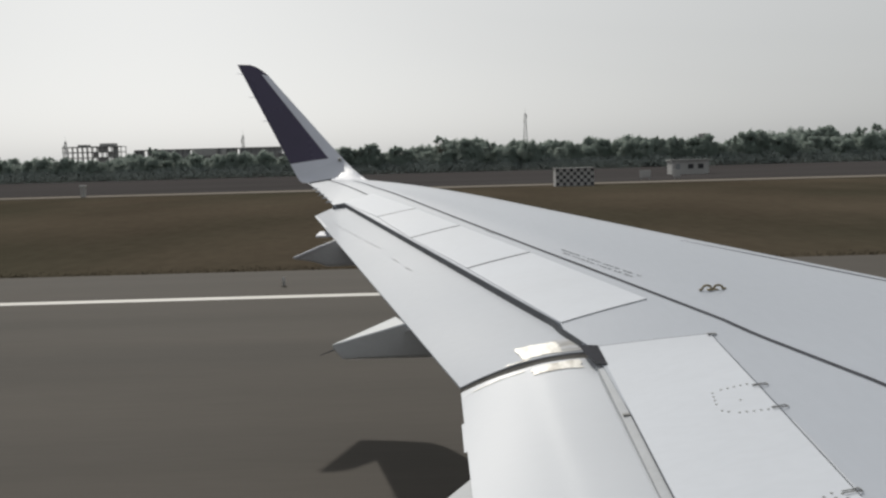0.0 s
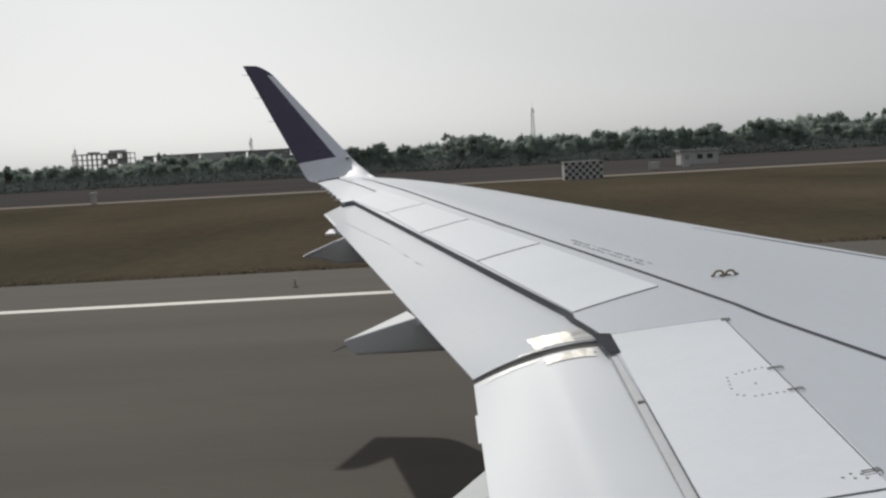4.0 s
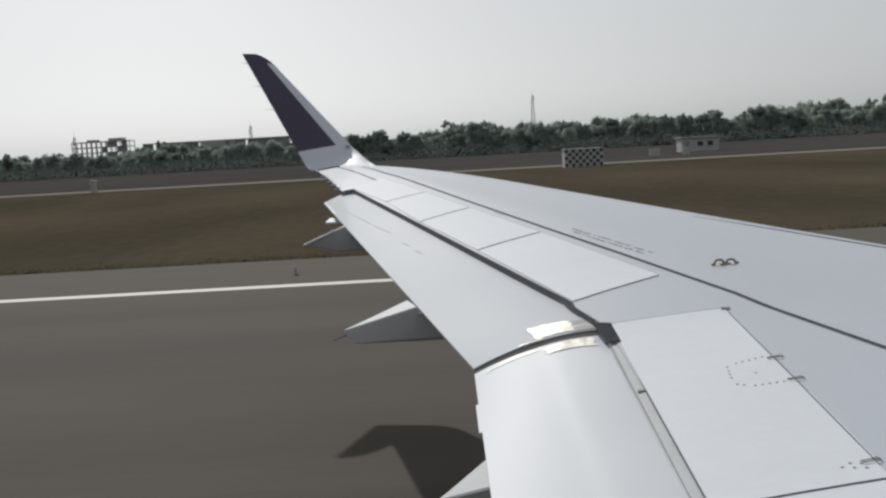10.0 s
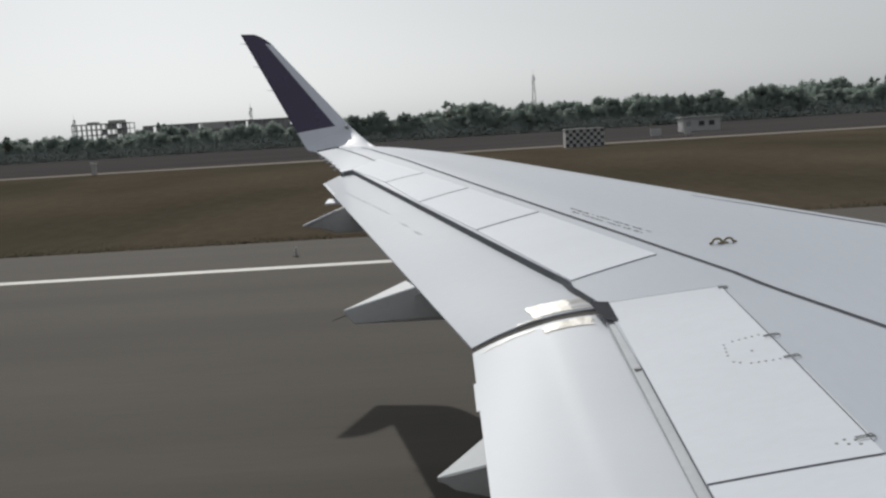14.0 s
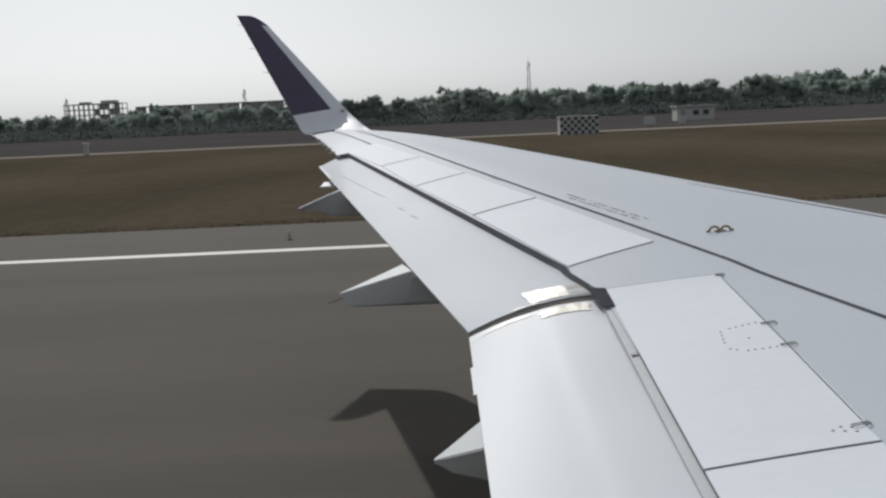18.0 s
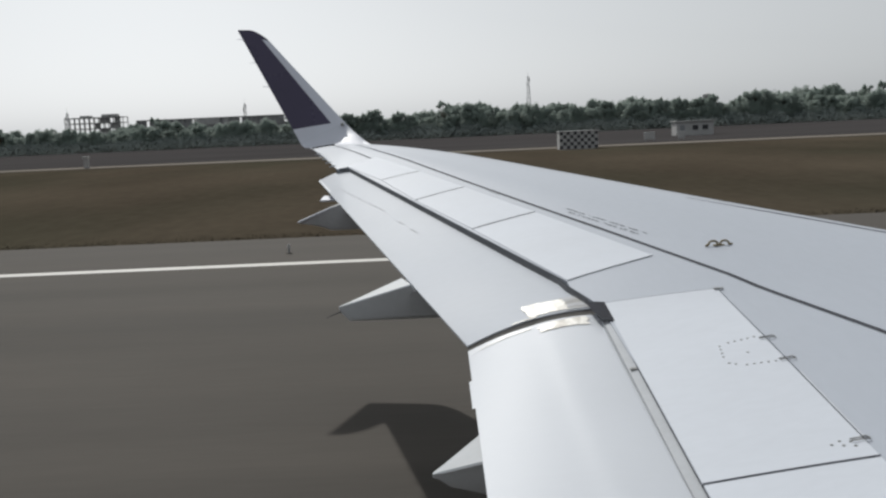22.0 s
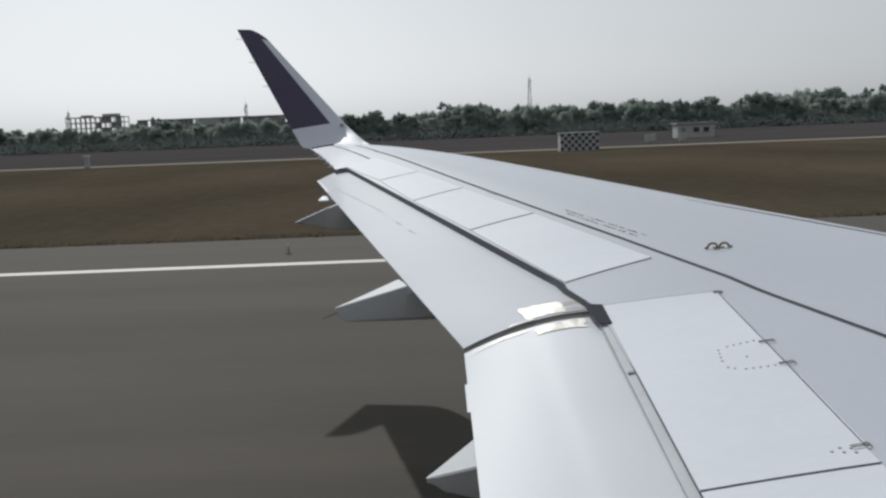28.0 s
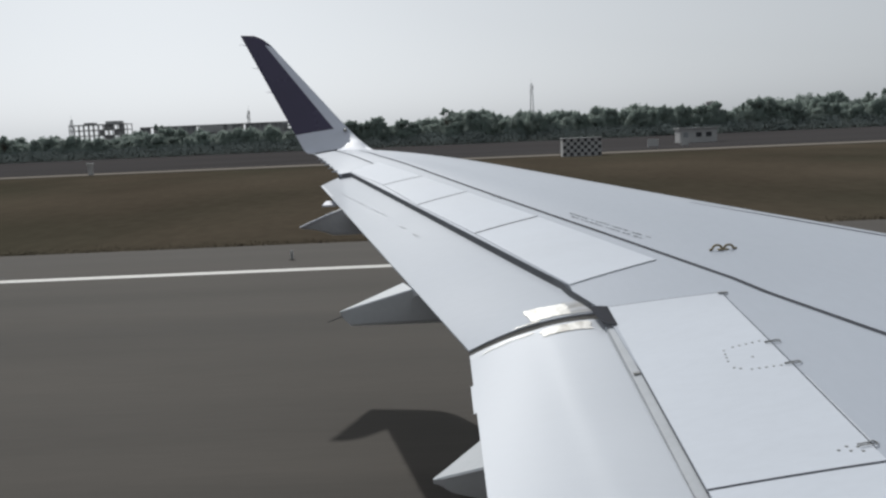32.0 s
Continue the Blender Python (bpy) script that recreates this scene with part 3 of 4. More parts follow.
# ---- flap track fairings ----
def fairing(y, x_tip, z_top, z_low, rise, width, length, grow, label, flap_at, droop=0.03, nose=0.07, paint=M_FAIR):
    """A canoe: its flat-topped tail climbs to the flap's trailing edge, its belly stays level."""
    n, m = 80, 12
    vs = []
    for i in range(n):
        t = i / (n - 1)
        x = x_tip + length * t
        zt = z_top + min(rise * (x - x_tip), rise * 0.5 + 0.12 * (x - x_tip - 0.5))
        zb = z_low + droop * (x - x_tip) + 0.10 * max(0, t - 0.6) ** 2
        zb = lerp(zt - 0.02, min(zb, zt - 0.02), min(1.0, (x - x_tip) / nose) ** 0.7)
        w = width * min(1, 0.05 + (x - x_tip) / grow) * (1 if t < 0.7 else 1 - (t - 0.7) * 1.5)
        h = zt - zb
        b = min(0.008, 0.2 * w)
        half = [(w - b, zt), (w, zt - b), (0.84 * w, zt - 0.25 * h), (0.6 * w, zt - 0.6 * h), (0.36 * w, zt - 0.9 * h), (0.12 * w, zb)]
        for py, pz in [(-a, c) for a, c in reversed(half)] + half:
            sec = flap_at(y + py)
            px = x - py * (flap_at(y)[3] - flap_at(y + 0.1)[3]) * 10
            v = (px - sec[1]) / (sec[3] - sec[1])
            if v >= 1.0:
                pz = min(pz, sec[4] - 0.03 + 2.0 * (v - 1.0) * (sec[1] - sec[3]))
            else:
                v = max(0.0, v)
                pz = min(pz, flap_top(sec, v, -0.03)[2] - 0.5 * sec[5] * (1 - v))
            vs.append((px, y + py, pz))
    fs = grid_faces(n, m, True) + [tuple(range(m)), tuple((n - 1) * m + k for k in range(m - 1, -1, -1))]
    me = mesh_of("flap_track_fairing", vs, fs, paint, smooth=False)
    ob = part("flap_track_fairing", me, wing, label)
    return ob


f1 = fairing(6.35, -0.766, 3.195, 3.09, 0.34, 0.15, 1.9, 0.5, "grey canoe-shaped fairing under the outboard flap", outer_flap, 0.0)
f2 = fairing(9.2, -1.455, 3.540, 3.44, 0.40, 0.045, 1.5, 0.2, "grey canoe-shaped fairing further out", outer_flap, 0.0, 0.32, M_FAIR_SHADE)
# added pale strip that imitates the sunlit top of the outer fairing
ridge = box_mesh("top_plate", -1.465, -1.12, 9.150, 9.240, 0, 0.014, M_TIP, 0.003)
for v in ridge.vertices:
    v.co.z += 3.532 + 0.40 * (v.co.x + 1.455)
part("top_plate", ridge, f2, "added pale strip painted as the sunlit top of the fairing")
f3 = fairing(3.75, -0.10, 2.95, 2.905, 0.5, 0.19, 1.6, 0.25, "grey canoe-shaped fairing under the inboard flap", inner_flap, -0.22)
part("drain_wick", rods_mesh("drain_wick", [((-0.75, 6.35, 3.16), (-0.86, 6.35, 3.12), 0.004, 0.002)], M_SEAM), f1)
tab = box_mesh("flap_end_tab", -1.36, -1.19, 10.26, 10.44, 3.670, 3.69, M_TIP, 0.004)
for v in tab.vertices:
    v.co.z += 0.2 * (v.co.y - 10.35)
    v.co.x += 0.15 * (v.co.y - 10.35)
part("flap_end_tab", tab, wing, "small pale tab at the flap's edge")
for k in range(5):
    y = 11.4 + 0.4 * k
    x = cut_x(y)
    part("static_wick", rods_mesh("static_wick", [((x + 0.02, y, top(x, y)), (x - 0.06, y + 0.02, top(x, y) - 0.004), 0.014, 0.006)], M_PANEL, 5), wing)


# ---- winglet ----
def hermite(p0, t0, p1, t1, s):
    a, b = s * s, s * s * s
    return p0 * (2 * b - 3 * a + 1) + t0 * (b - 2 * a + s) + p1 * (3 * a - 2 * b) + t1 * (b - a)


yw = 14.19
LE0 = Vector((lead(yw), yw, top(lead(yw), yw)))
TE0 = Vector((cut_x(yw), yw, top(cut_x(yw), yw) - 0.006))
LE1, LE2 = Vector((-1.556, 15.3, 4.59)), Vector((-2.93, 16.13, 6.12))
TE1, TE2 = Vector((-2.42, 15.3, 4.50)), Vector((-3.40, 16.15, 6.25))
LOW = 0.12
LEB, TEB = LE1 - (LE2 - LE1) * 0.01, TE1 - (TE2 - TE1) * LOW
stations = []
for i in range(15):
    s = i / 14
    stations.append((hermite(LE0, Vector((-0.55, 1.0, 0.06)), LEB, (LE2 - LE1) * 0.36, s), hermite(TE0, Vector((-0.28, 1.0, 0.06)), TEB, (TE2 - TE1) * 0.24, s), -1))
for i in range(1, 4):
    s = i / 3
    stations.append((LEB.lerp(LE1, s), TEB.lerp(TE1, s), 0.0))
for i in range(1, 23):
    s = i / 14 if i < 13 else 0.9 + 0.1 * math.sin(math.pi / 2 * (i - 12) / 10)
    le_p, te_p = LE1.lerp(LE2, s), TE1.lerp(TE2, s)
    if s > 0.9:
        le_p = le_p.lerp(te_p, (1 - math.sqrt(1 - ((s - 0.9) / 0.1) ** 2)) * 0.5) + Vector((0, 0, (s - 0.9) * 0.5))
    stations.append((le_p, te_p, s))
nu = 15
vs, slots = [], []
for k, (a, b, s) in enumerate(stations):
    p, q = stations[max(0, k - 1)], stations[min(len(stations) - 1, k + 1)]
    along = ((q[0] + q[1]) - (p[0] + p[1])).normalized()
    ch = b - a
    nrm = along.cross(ch).normalized()
    if nrm.z < 0:
        nrm = -nrm
    if s > 0:
        nrm = -nrm if nrm.y > 0 else nrm
    edge = lerp(0.252, 0.262, max(0, s))
    us = [edge * (i / 6) ** 1.6 for i in range(7)] + [edge + (1 - edge) * i / 8 for i in range(1, 9)]
    blend = min(1, k / 8)
    for side in (1, -1):
        for u in (us if side > 0 else reversed(us)):
            t = 0.10 * (0.2969 * math.sqrt(u) - 0.126 * u - 0.3516 * u * u + 0.2843 * u ** 3 - 0.1036 * u ** 4) * 5
            off = ch.length * t * (0.55 if side > 0 else 0.5)
            if k < 8 and side > 0:
                straight = a + ch * u + nrm * off
                onskin = Vector((straight.x, straight.y, top(straight.x, min(straight.y, 14.9))))
                w = blend ** 1.5
                vs.append(onskin.lerp(straight, w) if k > 0 else onskin)
            else:
                vs.append(a + ch * u + side * nrm * off)
ring = 2 * nu
fs = grid_faces(len(stations), ring, True)
for k in range(len(stations) - 1):
    for j in range(ring):
        s = stations[k + 1][2]
        jj = j if j < nu else ring - 1 - j
        slots.append((1 if 6 <= jj or s > 0.94 else 2) if s > 0 else (2 if s == 0 else 0))
fs.append(tuple((len(stations) - 1) * ring + i for i in range(ring)))
slots.append(1)
part("winglet", mesh_of("winglet", vs, fs, [M_TIP, M_PURPLE, M_BAND], slots), wing, "upturned wing tip painted dark purple with a grey leading edge")
for s in (0.12, 0.42, 0.66, 0.9):
    p = TE1.lerp(TE2, s)
    part("static_wick", rods_mesh("static_wick", [(p, p + Vector((-0.11, 0, 0.01)), 0.006, 0.002)], M_BAND, 5), wing)
part("navigation_light", box_mesh("navigation_light", -1.61, -1.56, 15.20, 15.26, 4.525, 4.575, M_STEEL, 0.01), wing)


# ---- the cabin wall round the viewer: white fuselage with one window opening ----
def fuselage():
    R, CY, CZ = 1.975, -1.79, 3.92 - EYE_DROP
    vs, fs = [], []

    def on(x, a, r=R):
        return (x, CY + r * math.cos(a), CZ + r * math.sin(a))
    xs = [-9, -6, -3, -1, -0.4, 0.4, 1, 3, 6, 9]
    angs = [radians(-170 + 174 * k / 16) for k in range(17)] + [radians(28 + 162 * k / 15) for k in range(16)]
    for x in xs:
        for a in angs:
            vs.append(on(x, a))
    na = len(angs)
    for i in range(len(xs) - 1):
        for j in range(na - 1):
            if i == 4 and j == 16:
                continue
            fs.append((i * na + j, i * na + j + 1, (i + 1) * na + j + 1, (i + 1) * na + j))
    # plain bulkheads close both ends
    fs.append(tuple(range(na - 1)))
    fs.append(tuple((len(xs) - 1) * na + j for j in range(na - 2, -1, -1)))
    # window: rounded opening in the skipped cell, with a reveal
    n = 48
    a0, a1 = angs[16], angs[17]
    am = (a0 + a1) / 2
    base = len(vs)
    for ring in range(3):
        for k in range(n):
            t = 2 * math.pi * k / n
            c, s = math.cos(t), math.sin(t)
            if ring == 0:
                m = max(abs(c), abs(s))
                x, a = 0.4 * c / m, am + (a1 - a0) / 2 * s / m
            else:
                x = 0.18 * math.copysign(abs(c) ** 0.6, c)
                a = am + 0.125 * math.copysign(abs(s) ** 0.6, s)
            vs.append(on(x, a, R if ring < 2 else R - 0.03))
    for ring in range(2):
        for k in range(n):
            k2 = (k + 1) % n
            fs.append((base + ring * n + k, base + ring * n + k2, base + (ring + 1) * n + k2, base + (ring + 1) * n + k))
    return mesh_of("wall_fuselage", vs, fs, M_FUSE)


tagged(new("wall_fuselage", fuselage()), "white painted fuselage side with a rounded window opening", "wall", kind="structure")

# ---- ground ----
LINE_Y, EDGE_Y, ROAD_Y = 24.75, 31.1, 133.0
FAR = 0.792


def sheet(name, x0, x1, y0, y1, z, mat, label, category, nx=1, ny=1, thick=0.0):
    vs = [(lerp(x0, x1, i / nx), lerp(y0, y1, j / ny), z) for i in range(nx + 1) for j in range(ny + 1)]
    fs = [tuple(reversed(f)) for f in grid_faces(nx + 1, ny + 1)]
    if thick:
        bm = box_bm(bmesh.new(), x0, x1, y0, y1, z - thick, z)
        me = bm_mesh(name, bm, mat)
    else:
        me = mesh_of(name, vs, fs, mat, smooth=False)
    return tagged(new(name, me), label, category, kind="structure")


sheet("ground", -4500, 4500, -4500, 4500, -0.06, M_GRASS, "dry brown grassland beside the runway", "ground")
sheet("runway", -900, 900, -28.5, LINE_Y + 0.6, 0.0, M_ASPH, "dark grey asphalt runway with worn streaks", "runway", thick=0.2)
sheet("runway_shoulder", -900, 900, LINE_Y + 0.6, EDGE_Y, -0.004, M_SHOULDER, "paler asphalt shoulder outside the runway line", "pavement", thick=0.2)
sheet("edge_line", -900, 900, LINE_Y - 0.26, LINE_Y + 0.26, 0.006, M_LINE, "white painted runway edge line", "road marking", thick=0.004)
sheet("road", -1500, 1500, ROAD_Y - 4.5, ROAD_Y + 4.5, 0.02, M_ROAD, "pale perimeter road across the grass", "road", thick=0.12)
sheet("scrub_field", -2000, 2000, ROAD_Y + 7, 520, 0.0, M_SCRUB, "dark dry scrubland in front of the trees", "ground", thick=0.1)

# dark bare soil along the pavement's edge
vs = []
for i in range(601):
    x = -60 + 0.2 * i
    w = 0.32 + 0.22 * noise.noise(Vector((x * 0.35, 2.0, 0.0))) + 0.12 * noise.noise(Vector((x * 1.7, 5.0, 0.0)))
    vs += [(x, EDGE_Y - 0.02, -0.052), (x, EDGE_Y + max(0.05, w), -0.054)]
tagged(new("verge", mesh_of("verge", vs, [tuple(reversed(f)) for f in grid_faces(601, 2)], M_SOIL, smooth=False)), "dark bare soil along the edge of the shoulder", "ground", kind="structure")

# tufts along the pavement's edge and on the verge
rnd = random.Random(11)
vs, fs = [], []
for k in range(9000):
    x, y = rnd.uniform(-24, 28), EDGE_Y + 0.1 + abs(rnd.gauss(0, 0.9))
    h = rnd.uniform(0.01, 0.03) * (1 + 0.8 * noise.noise(Vector((x * 0.5, 9.0, 0.0))))
    for b in range(3):
        a = rnd.uniform(0, math.pi)
        w = h * rnd.uniform(0.4, 0.9)
        dx, dy = math.cos(a) * w, math.sin(a) * w
        n0 = len(vs)
        vs += [(x - dx, y - dy, -0.06), (x + dx, y + dy, -0.06), (x + rnd.uniform(-w, w), y + rnd.uniform(-w, w), -0.06 + h * rnd.uniform(0.7, 1.2))]
        fs.append((n0, n0 + 1, n0 + 2))
tagged(new("grass_tufts", mesh_of("grass_tufts", vs, fs, M_TUFT, smooth=False)), "short straw-brown grass tufts on the verge", "grass", kind="stuff")


# ---- foliage ----
def leaf_cloud(rnd, lobes, count, size, heart=None):
    """Small bent leaf clumps spread through ragged lobes (centre, radii); heart: the middle of the crown that they shade with."""
    vs, fs, ns = [], [], []
    tot = sum(r[0] * r[2] for _, r in lobes)
    for c, r in lobes:
        for _ in range(max(10, int(count * r[0] * r[2] / tot))):
            d = Vector((rnd.gauss(0, 1), rnd.gauss(0, 1), rnd.gauss(0, 1))).normalized()
            k = rnd.uniform(0.6, 1.15) if rnd.random() < 0.82 else rnd.uniform(1.0, 1.5)
            p = Vector((c[0] + d.x * r[0] * k, c[1] + d.y * r[1] * k, c[2] + d.z * r[2] * k))
            s = size * rnd.uniform(0.5, 1.3)
            lean = (d + Vector((rnd.gauss(0, 0.22), rnd.gauss(0, 0.22), rnd.gauss(0.1, 0.22)))).normalized()
            q = lean.to_track_quat("Z", "Y").to_matrix() @ Euler((0, 0, rnd.uniform(0, 6.3))).to_matrix()
            out = (p - Vector(heart)).normalized() if heart else Vector((0, -1.0, 0.25))
            n0 = len(vs)
            for px, py, pz in ((-1, -0.4, 0), (0.1, -1, 0.3), (1, 0.2, 0), (0.2, 0.9, 0.3)):
                vs.append(p + q @ Vector((px, py, pz)) * s)
                ns.append((out * 0.8 + d * 0.3 + Vector((0, 0, 0.1)) + q @ Vector((0, 0, 0.08))).normalized())
            fs += [(n0, n0 + 1, n0 + 3), (n0 + 1, n0 + 2, n0 + 3)]
    return vs, fs, ns


def leaf_mesh(name, cloud, mat):
    """Leaves whose shading follows the rounded mass that they belong to."""
    me = mesh_of(name, cloud[0], cloud[1], mat, smooth=False)
    me.polygons.foreach_set("use_smooth", [True] * len(me.polygons))
    me.normals_split_custom_set_from_vertices(cloud[2])
    return me


def tree(seed, h, spread, airy):
    rnd = random.Random(seed)
    ob = thing("tree", (0, 0, 0), "green broadleaf tree, paled for haze, in the belt behind the airfield", "tree", "trees of the far belt")
    rods = []
    fork = h * (0.42 if airy else 0.22)
    rods.append(((0, 0, -0.1), (0.1, 0, fork), 0.035 * h, 0.022 * h))
    lobes = []
    n = 12 if airy else 30
    for i in range(n):
        a = 2.4 * i + rnd.uniform(-0.5, 0.5)
        up = rnd.uniform(0.52 if airy else 0.34, 0.93)
        rr = spread * rnd.uniform(0.3, 0.95) * math.sqrt(max(0.08, 1 - up * up * 0.9))
        tip = (rr * math.cos(a), rr * math.sin(a), h * up)
        rods.append(((0.1, 0, fork * rnd.uniform(0.7, 1)), tip, 0.012 * h, 0.004 * h))
        r = spread * (rnd.uniform(0.12, 0.24) if airy else rnd.uniform(0.14, 0.3))
        lobes.append((tip, (r, r, r * rnd.uniform(0.6, 0.95))))
        if up > 0.75 and i % 6 == 0:
            lobes.append(((tip[0], tip[1], tip[2] + 0.6 * r), (0.5 * r, 0.5 * r, 1.0 * r)))
    rods.append(((0.1, 0, fork), (0, 0, h * 0.9), 0.016 * h, 0.004 * h))
    if not airy:
        lobes.append(((0, 0, h * 0.42), (spread * 0.8, spread * 0.8, h * 0.3)))
    part("trunk", rods_mesh("trunk", rods, M_BARK, 6), ob, "grey-brown trunk and limbs")
    part("crown", leaf_mesh("crown", leaf_cloud(rnd, lobes, 1100 if airy else 4400, 0.022 * h if airy else 0.030 * h, (0, 0, 0.4 * h)), M_LEAF), ob, "ragged green crown paled for haze")
    return ob


kinds = [tree(1, 9, 4.6, False), tree(2, 10, 4.4, False), tree(3, 8, 5.0, False), tree(4, 10.5, 4.4, False), tree(5, 9.2, 5.6, False),
         tree(6, 13.5, 4.0, True), tree(7, 12, 3.6, True), tree(8, 10, 3.2, True)]
rnd = random.Random(21)
placed = 0
used = set()
for row, (yy, step) in enumerate(((358, 4.6), (370, 5.5), (384, 6.0), (400, 6.5))):
    x = -0.56 * yy
    while x < 0.58 * yy:
        k = rnd.randrange(5) if rnd.random() < 0.93 or row < 2 else 5 + rnd.randrange(3)
        big = 1.0 + 0.30 * noise.noise(Vector((x * 0.028, row * 0.4, 3.1))) + 0.2 * (x / 240)
        m = pose(x + rnd.uniform(-1.5, 1.5), yy + rnd.uniform(-5, 5), 0, 0, 0, rnd.uniform(0, 360))
        s = big * rnd.uniform(0.82, 1.14)
        if k not in used:
            kinds[k].matrix_basis = m
            kinds[k].scale = (s, s, s)
            used.add(k)
        else:
            keep = kinds[k].scale.copy()
            kinds[k].scale = (s, s, s)
            copy_thing(kinds[k], m)
            kinds[k].scale = keep
        placed += 1
        x += step * rnd.uniform(0.7, 1.35)
for k in range(8):
    if k not in used:
        kinds[k].matrix_basis = pose(-120 + 40 * k, 410, 0)
# taller open trees that stand over the belt
for x, y, k, s in ((3, 452, 5, 1.05), (12, 455, 6, 1.0), (150, 456, 6, 1.0), (160, 458, 5, 0.95), (214, 456, 5, 1.0), (-215, 452, 7, 1.1)):
    keep = kinds[k].scale.copy()
    kinds[k].scale = (s, s, s)
    copy_thing(kinds[k], pose(x * FAR, y * FAR, 0, 0, 0, x * 7))
    kinds[k].scale = keep

# undergrowth along the foot of the belt
rnd = random.Random(31)
lobes = []
for row, yy in enumerate((341, 349, 362, 388)):
    x = -0.56 * yy
    while x < 0.58 * yy:
        r = rnd.uniform(1.6, 3.4)
        lobes.append(((x, yy + rnd.uniform(-4, 4), r * 0.5 + row * 0.8), (r * 1.3, r, r * rnd.uniform(0.6, 0.85))))
        x += rnd.uniform(2.2, 4.0)
tagged(new("undergrowth", leaf_mesh("undergrowth", leaf_cloud(rnd, lobes, 110000, 0.3), M_BUSH)), "dense undergrowth, paled for haze, at the foot of the trees", "shrubs", kind="stuff")


# ---- buildings and equipment beyond the road ----
def far_part(name, x0, x1, y0, y1, z0, z1, mat, parent, bevel=0.0):
    return part(name, box_mesh(name, x0, x1, y0, y1, z0, z1, mat, bevel), parent)


def frame_building(x, y, width, depth, storeys, storey, bays, filled, label, clear=0, post=0.25, wall=None):
    """A raw concrete skeleton: slabs, columns and a parapet beam, some bays walled."""
    ob = thing("building_frame", (x, y, 0), label, "building")
    for k in range(storeys + 1):
        far_part("floor_slab", 0, width, 0, depth, k * storey - 0.15, k * storey + 0.15, M_CONC, ob)
    col = bm_mesh("column", box_bm(bmesh.new(), -post, post, -post, post, 0.15, storey - 0.15), M_CONC)
    for k in range(storeys):
        for i in range(bays + 1):
            for d in (0.3, depth - 0.3):
                c = part("column", col, ob)
                c.location = (0.3 + (width - 0.6) * i / bays, d, k * storey)
    for k in range(storeys):
        for i in range(bays):
            if (i * 7 + k * 5) % 10 < filled and i >= clear:
                far_part("infill_wall", 0.3 + (width - 0.6) * i / bays, 0.3 + (width - 0.6) * (i + 1) / bays, 1.0, 1.2, k * storey + 0.15, (k + 1) * storey - 0.15, wall or M_CONC, ob)
    return ob


skeleton = frame_building(-179, 443, 27, 12, 6, 2.62, 11, 6, "unfinished concrete building skeleton above the trees", 6, 0.17)
for x0, x1, z in ((6.5, 11.0, 1.1), (17.0, 24.0, 1.5)):
    far_part("stair_head", x0, x1, 3.0, 8.0, 6 * 2.62 + 0.15, 6 * 2.62 + z, M_CONC, skeleton)
hall = frame_building(-145.5, 446, 76, 14, 4, 3.35, 34, 9, "long unfinished concrete block with open bays", 0, 0.3, M_WALL)
for i in (8, 13, 14, 15, 16, 17, 19):
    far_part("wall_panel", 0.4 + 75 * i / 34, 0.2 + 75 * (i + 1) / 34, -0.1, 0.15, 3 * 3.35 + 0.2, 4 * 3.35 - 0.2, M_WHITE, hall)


def lattice_mast(x, y, h, base, label):
    ob = thing("lattice_mast", (x, y, 0), label, "mast")
    n = max(6, int(h / 2.4))
    corners = ((-1, -1), (1, -1), (1, 1), (-1, 1))

    def at(c, z):
        w = base * (1 - 0.75 * z / h)
        return (c[0] * w, c[1] * w, z)
    for c in corners:
        part("leg", rods_mesh("leg", [(at(c, 0), at(c, h), 0.10, 0.07)], M_GALV, 5), ob)
    for k in range(n):
        z0, z1 = h * k / n, h * (k + 1) / n
        rods = []
        for a, b in zip(corners, corners[1:] + corners[:1]):
            rods += [(at(a, z0), at(b, z1), 0.05, 0.05), (at(a, z1), at(b, z1), 0.05, 0.05)]
        part("brace", rods_mesh("brace", rods, M_GALV, 4), ob)
    for d, z in ((0.6, 0.93), (-0.6, 0.86), (0.5, 0.78)):
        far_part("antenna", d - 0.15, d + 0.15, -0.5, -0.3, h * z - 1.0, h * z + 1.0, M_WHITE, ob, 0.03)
    part("spike", rods_mesh("spike", [((0, 0, h), (0, 0, h + 2.5), 0.05, 0.03)], M_GALV, 5), ob)
    return ob


lattice_mast(43.5, 436, 26.0, 1.3, "tall steel lattice mast with aerials behind the trees")
lattice_mast(-90.5, 436, 19.0, 1.1, "shorter steel lattice mast behind the trees")
lattice_mast(-172, 430, 18.0, 1.0, "shorter steel lattice mast behind the trees")

tank = thing("water_tank", (128, 436, 0), "raised concrete water tank behind the trees", "water tank")
part("bowl", rods_mesh("bowl", [((0, 0, 11.4), (0, 0, 12.6), 1.4, 2.3), ((0, 0, 12.6), (0, 0, 14.0), 2.3, 2.3), ((0, 0, 14.0), (0, 0, 14.5), 2.3, 0.4)], M_CONC, 16), tank)
for a in range(4):
    c, d = math.cos(a * math.pi / 2 + 0.6), math.sin(a * math.pi / 2 + 0.6)
    part("leg", rods_mesh("leg", [((c * 1.7, d * 1.7, 0), (c * 1.2, d * 1.2, 11.5), 0.22, 0.2)], M_CONC, 6), tank)

# equipment hut
hut = thing("equipment_hut", (47.8, 184, 0), "small white flat-roofed hut beyond the road", "hut")
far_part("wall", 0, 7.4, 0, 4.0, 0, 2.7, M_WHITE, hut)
far_part("roof", -0.3, 7.7, -0.4, 4.3, 2.7, 2.95, M_CONC, hut, 0.04)
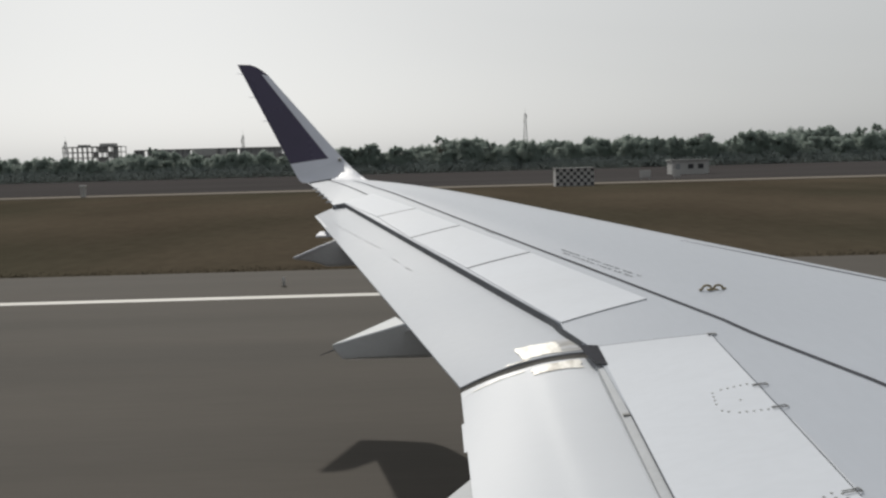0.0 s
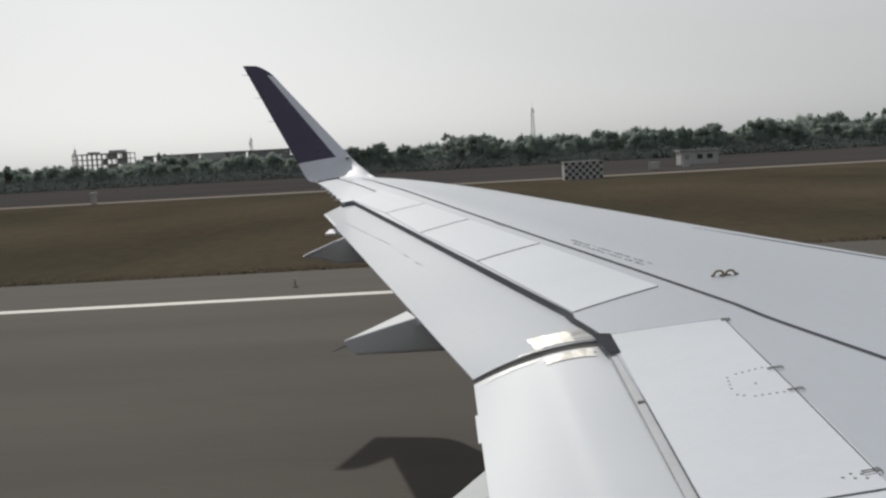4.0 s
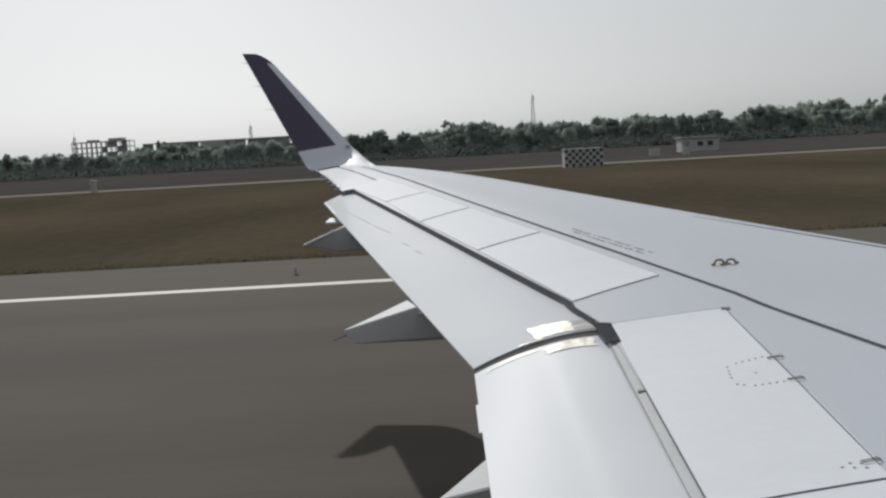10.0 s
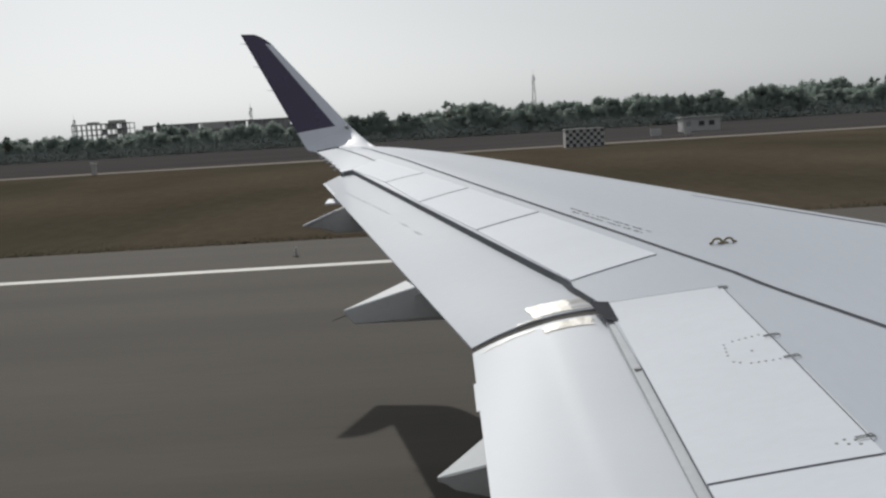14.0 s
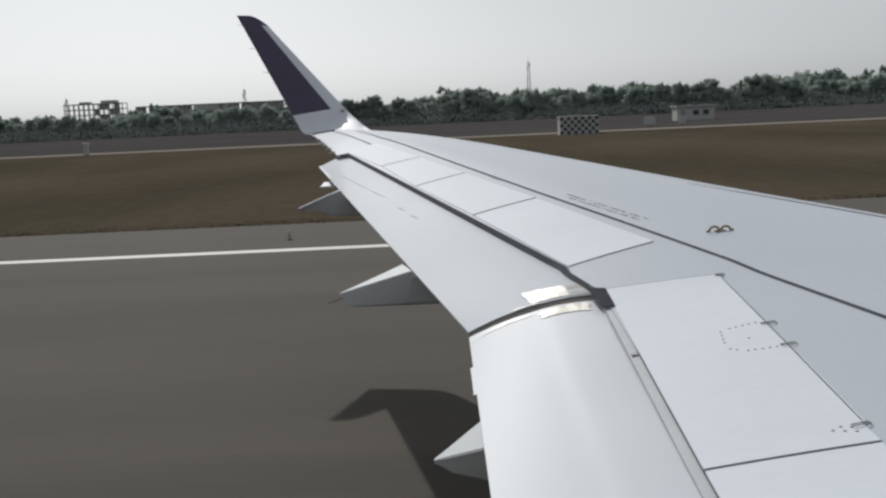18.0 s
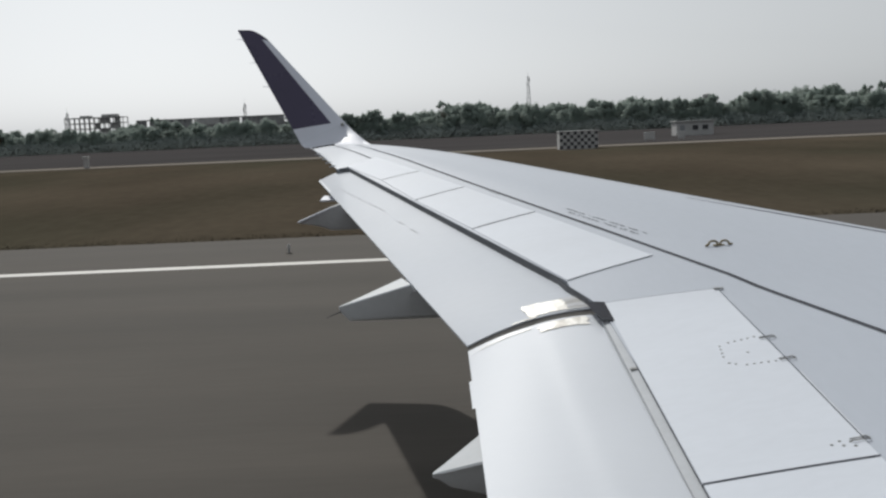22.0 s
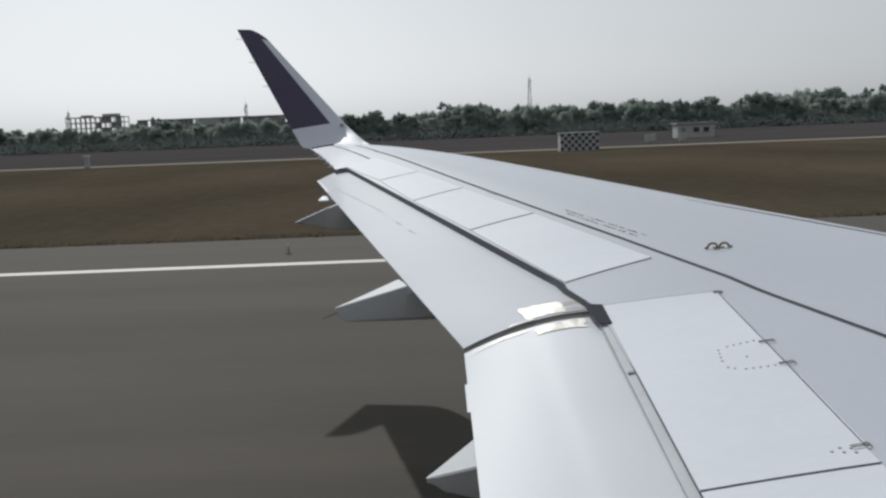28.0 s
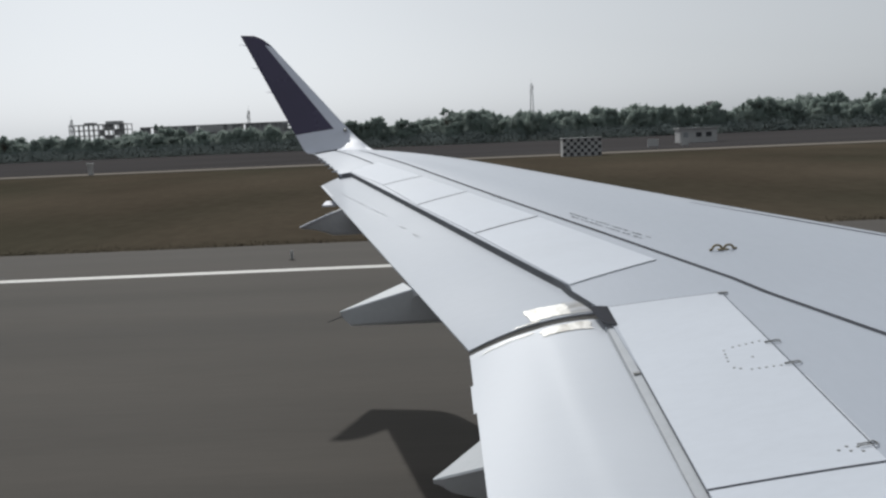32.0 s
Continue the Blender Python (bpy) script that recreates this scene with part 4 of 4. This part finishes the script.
door = far_part("door", 0.7, 1.6, -0.06, 0.02, 0, 2.05, M_GALV, hut)
far_part("handle", 1.45, 1.52, -0.12, -0.06, 1.0, 1.1, M_BLACK, door)
for i in range(2):
    w = far_part("window", 3.2 + 2 * i, 4.3 + 2 * i, -0.04, 0.02, 1.1, 2.0, M_BLACK, hut)
    far_part("sill", 3.1 + 2 * i, 4.4 + 2 * i, -0.12, -0.04, 1.02, 1.1, M_CONC, w)

# chequered shelter
box = thing("chequered_shelter", (16.3, 123.5, 0), "black and white chequered equipment shelter on the grass", "shelter")
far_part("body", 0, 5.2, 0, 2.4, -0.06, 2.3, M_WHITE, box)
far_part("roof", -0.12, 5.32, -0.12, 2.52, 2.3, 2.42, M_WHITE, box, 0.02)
tile = bm_mesh("panel", box_bm(bmesh.new(), 0.02, 0.45, -0.025, 0.0, 0.02, 0.45, 0.004), M_BLACK)
for i in range(11):
    for j in range(5):
        if (i + j) % 2 == 0:
            p = part("panel", tile, box)
            p.location = (0.02 + i * 0.468, 0, j * 0.465)

# small boards by the road
for x, w, h, label in ((32.9, 1.7, 1.3, "pale yellow airfield sign box by the road"), (38.3, 1.1, 1.3, "small white marker board by the road")):
    b = thing("airfield_sign", (x, 146.5, 0), label, "sign")
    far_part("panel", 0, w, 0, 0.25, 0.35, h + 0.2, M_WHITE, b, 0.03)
    for lx in (0.15, w - 0.25):
        far_part("leg", lx, lx + 0.1, 0.08, 0.18, 0, 0.35, M_GALV, b)
post = thing("marker_post", (-50.3, 131, 0), "short stone marker post beside the road", "post")
far_part("shaft", -0.3, 0.3, -0.3, 0.3, 0, 1.4, M_CONC, post, 0.05)
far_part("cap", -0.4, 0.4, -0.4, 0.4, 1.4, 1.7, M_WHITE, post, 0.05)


# runway edge lights on the shoulder
def edge_light(x):
    ob = thing("runway_edge_light", (x, 27.0, 0), "small runway edge light on the shoulder", "light", "runway edge lights")
    part("base", rods_mesh("base", [((0, 0, -0.004), (0, 0, 0.015), 0.11, 0.10)], M_SHOULDER, 12), ob)
    part("stem", rods_mesh("stem", [((0, 0, 0.01), (0, 0, 0.15), 0.028, 0.028)], M_GALV, 8), ob)
    part("head", rods_mesh("head", [((0, 0, 0.15), (0, 0, 0.19), 0.05, 0.055)], M_WHITE, 10), ob)
    part("lens", rods_mesh("lens", [((0, 0, 0.19), (0, 0, 0.27), 0.05, 0.032)], M_WHITE, 10), ob, "pale glass lens")
    return ob


first = edge_light(-4.6)
for k in (-2, -1, 1, 2):
    copy_thing(first, pose(-4.6 + 60 * k, 27.0, 0))
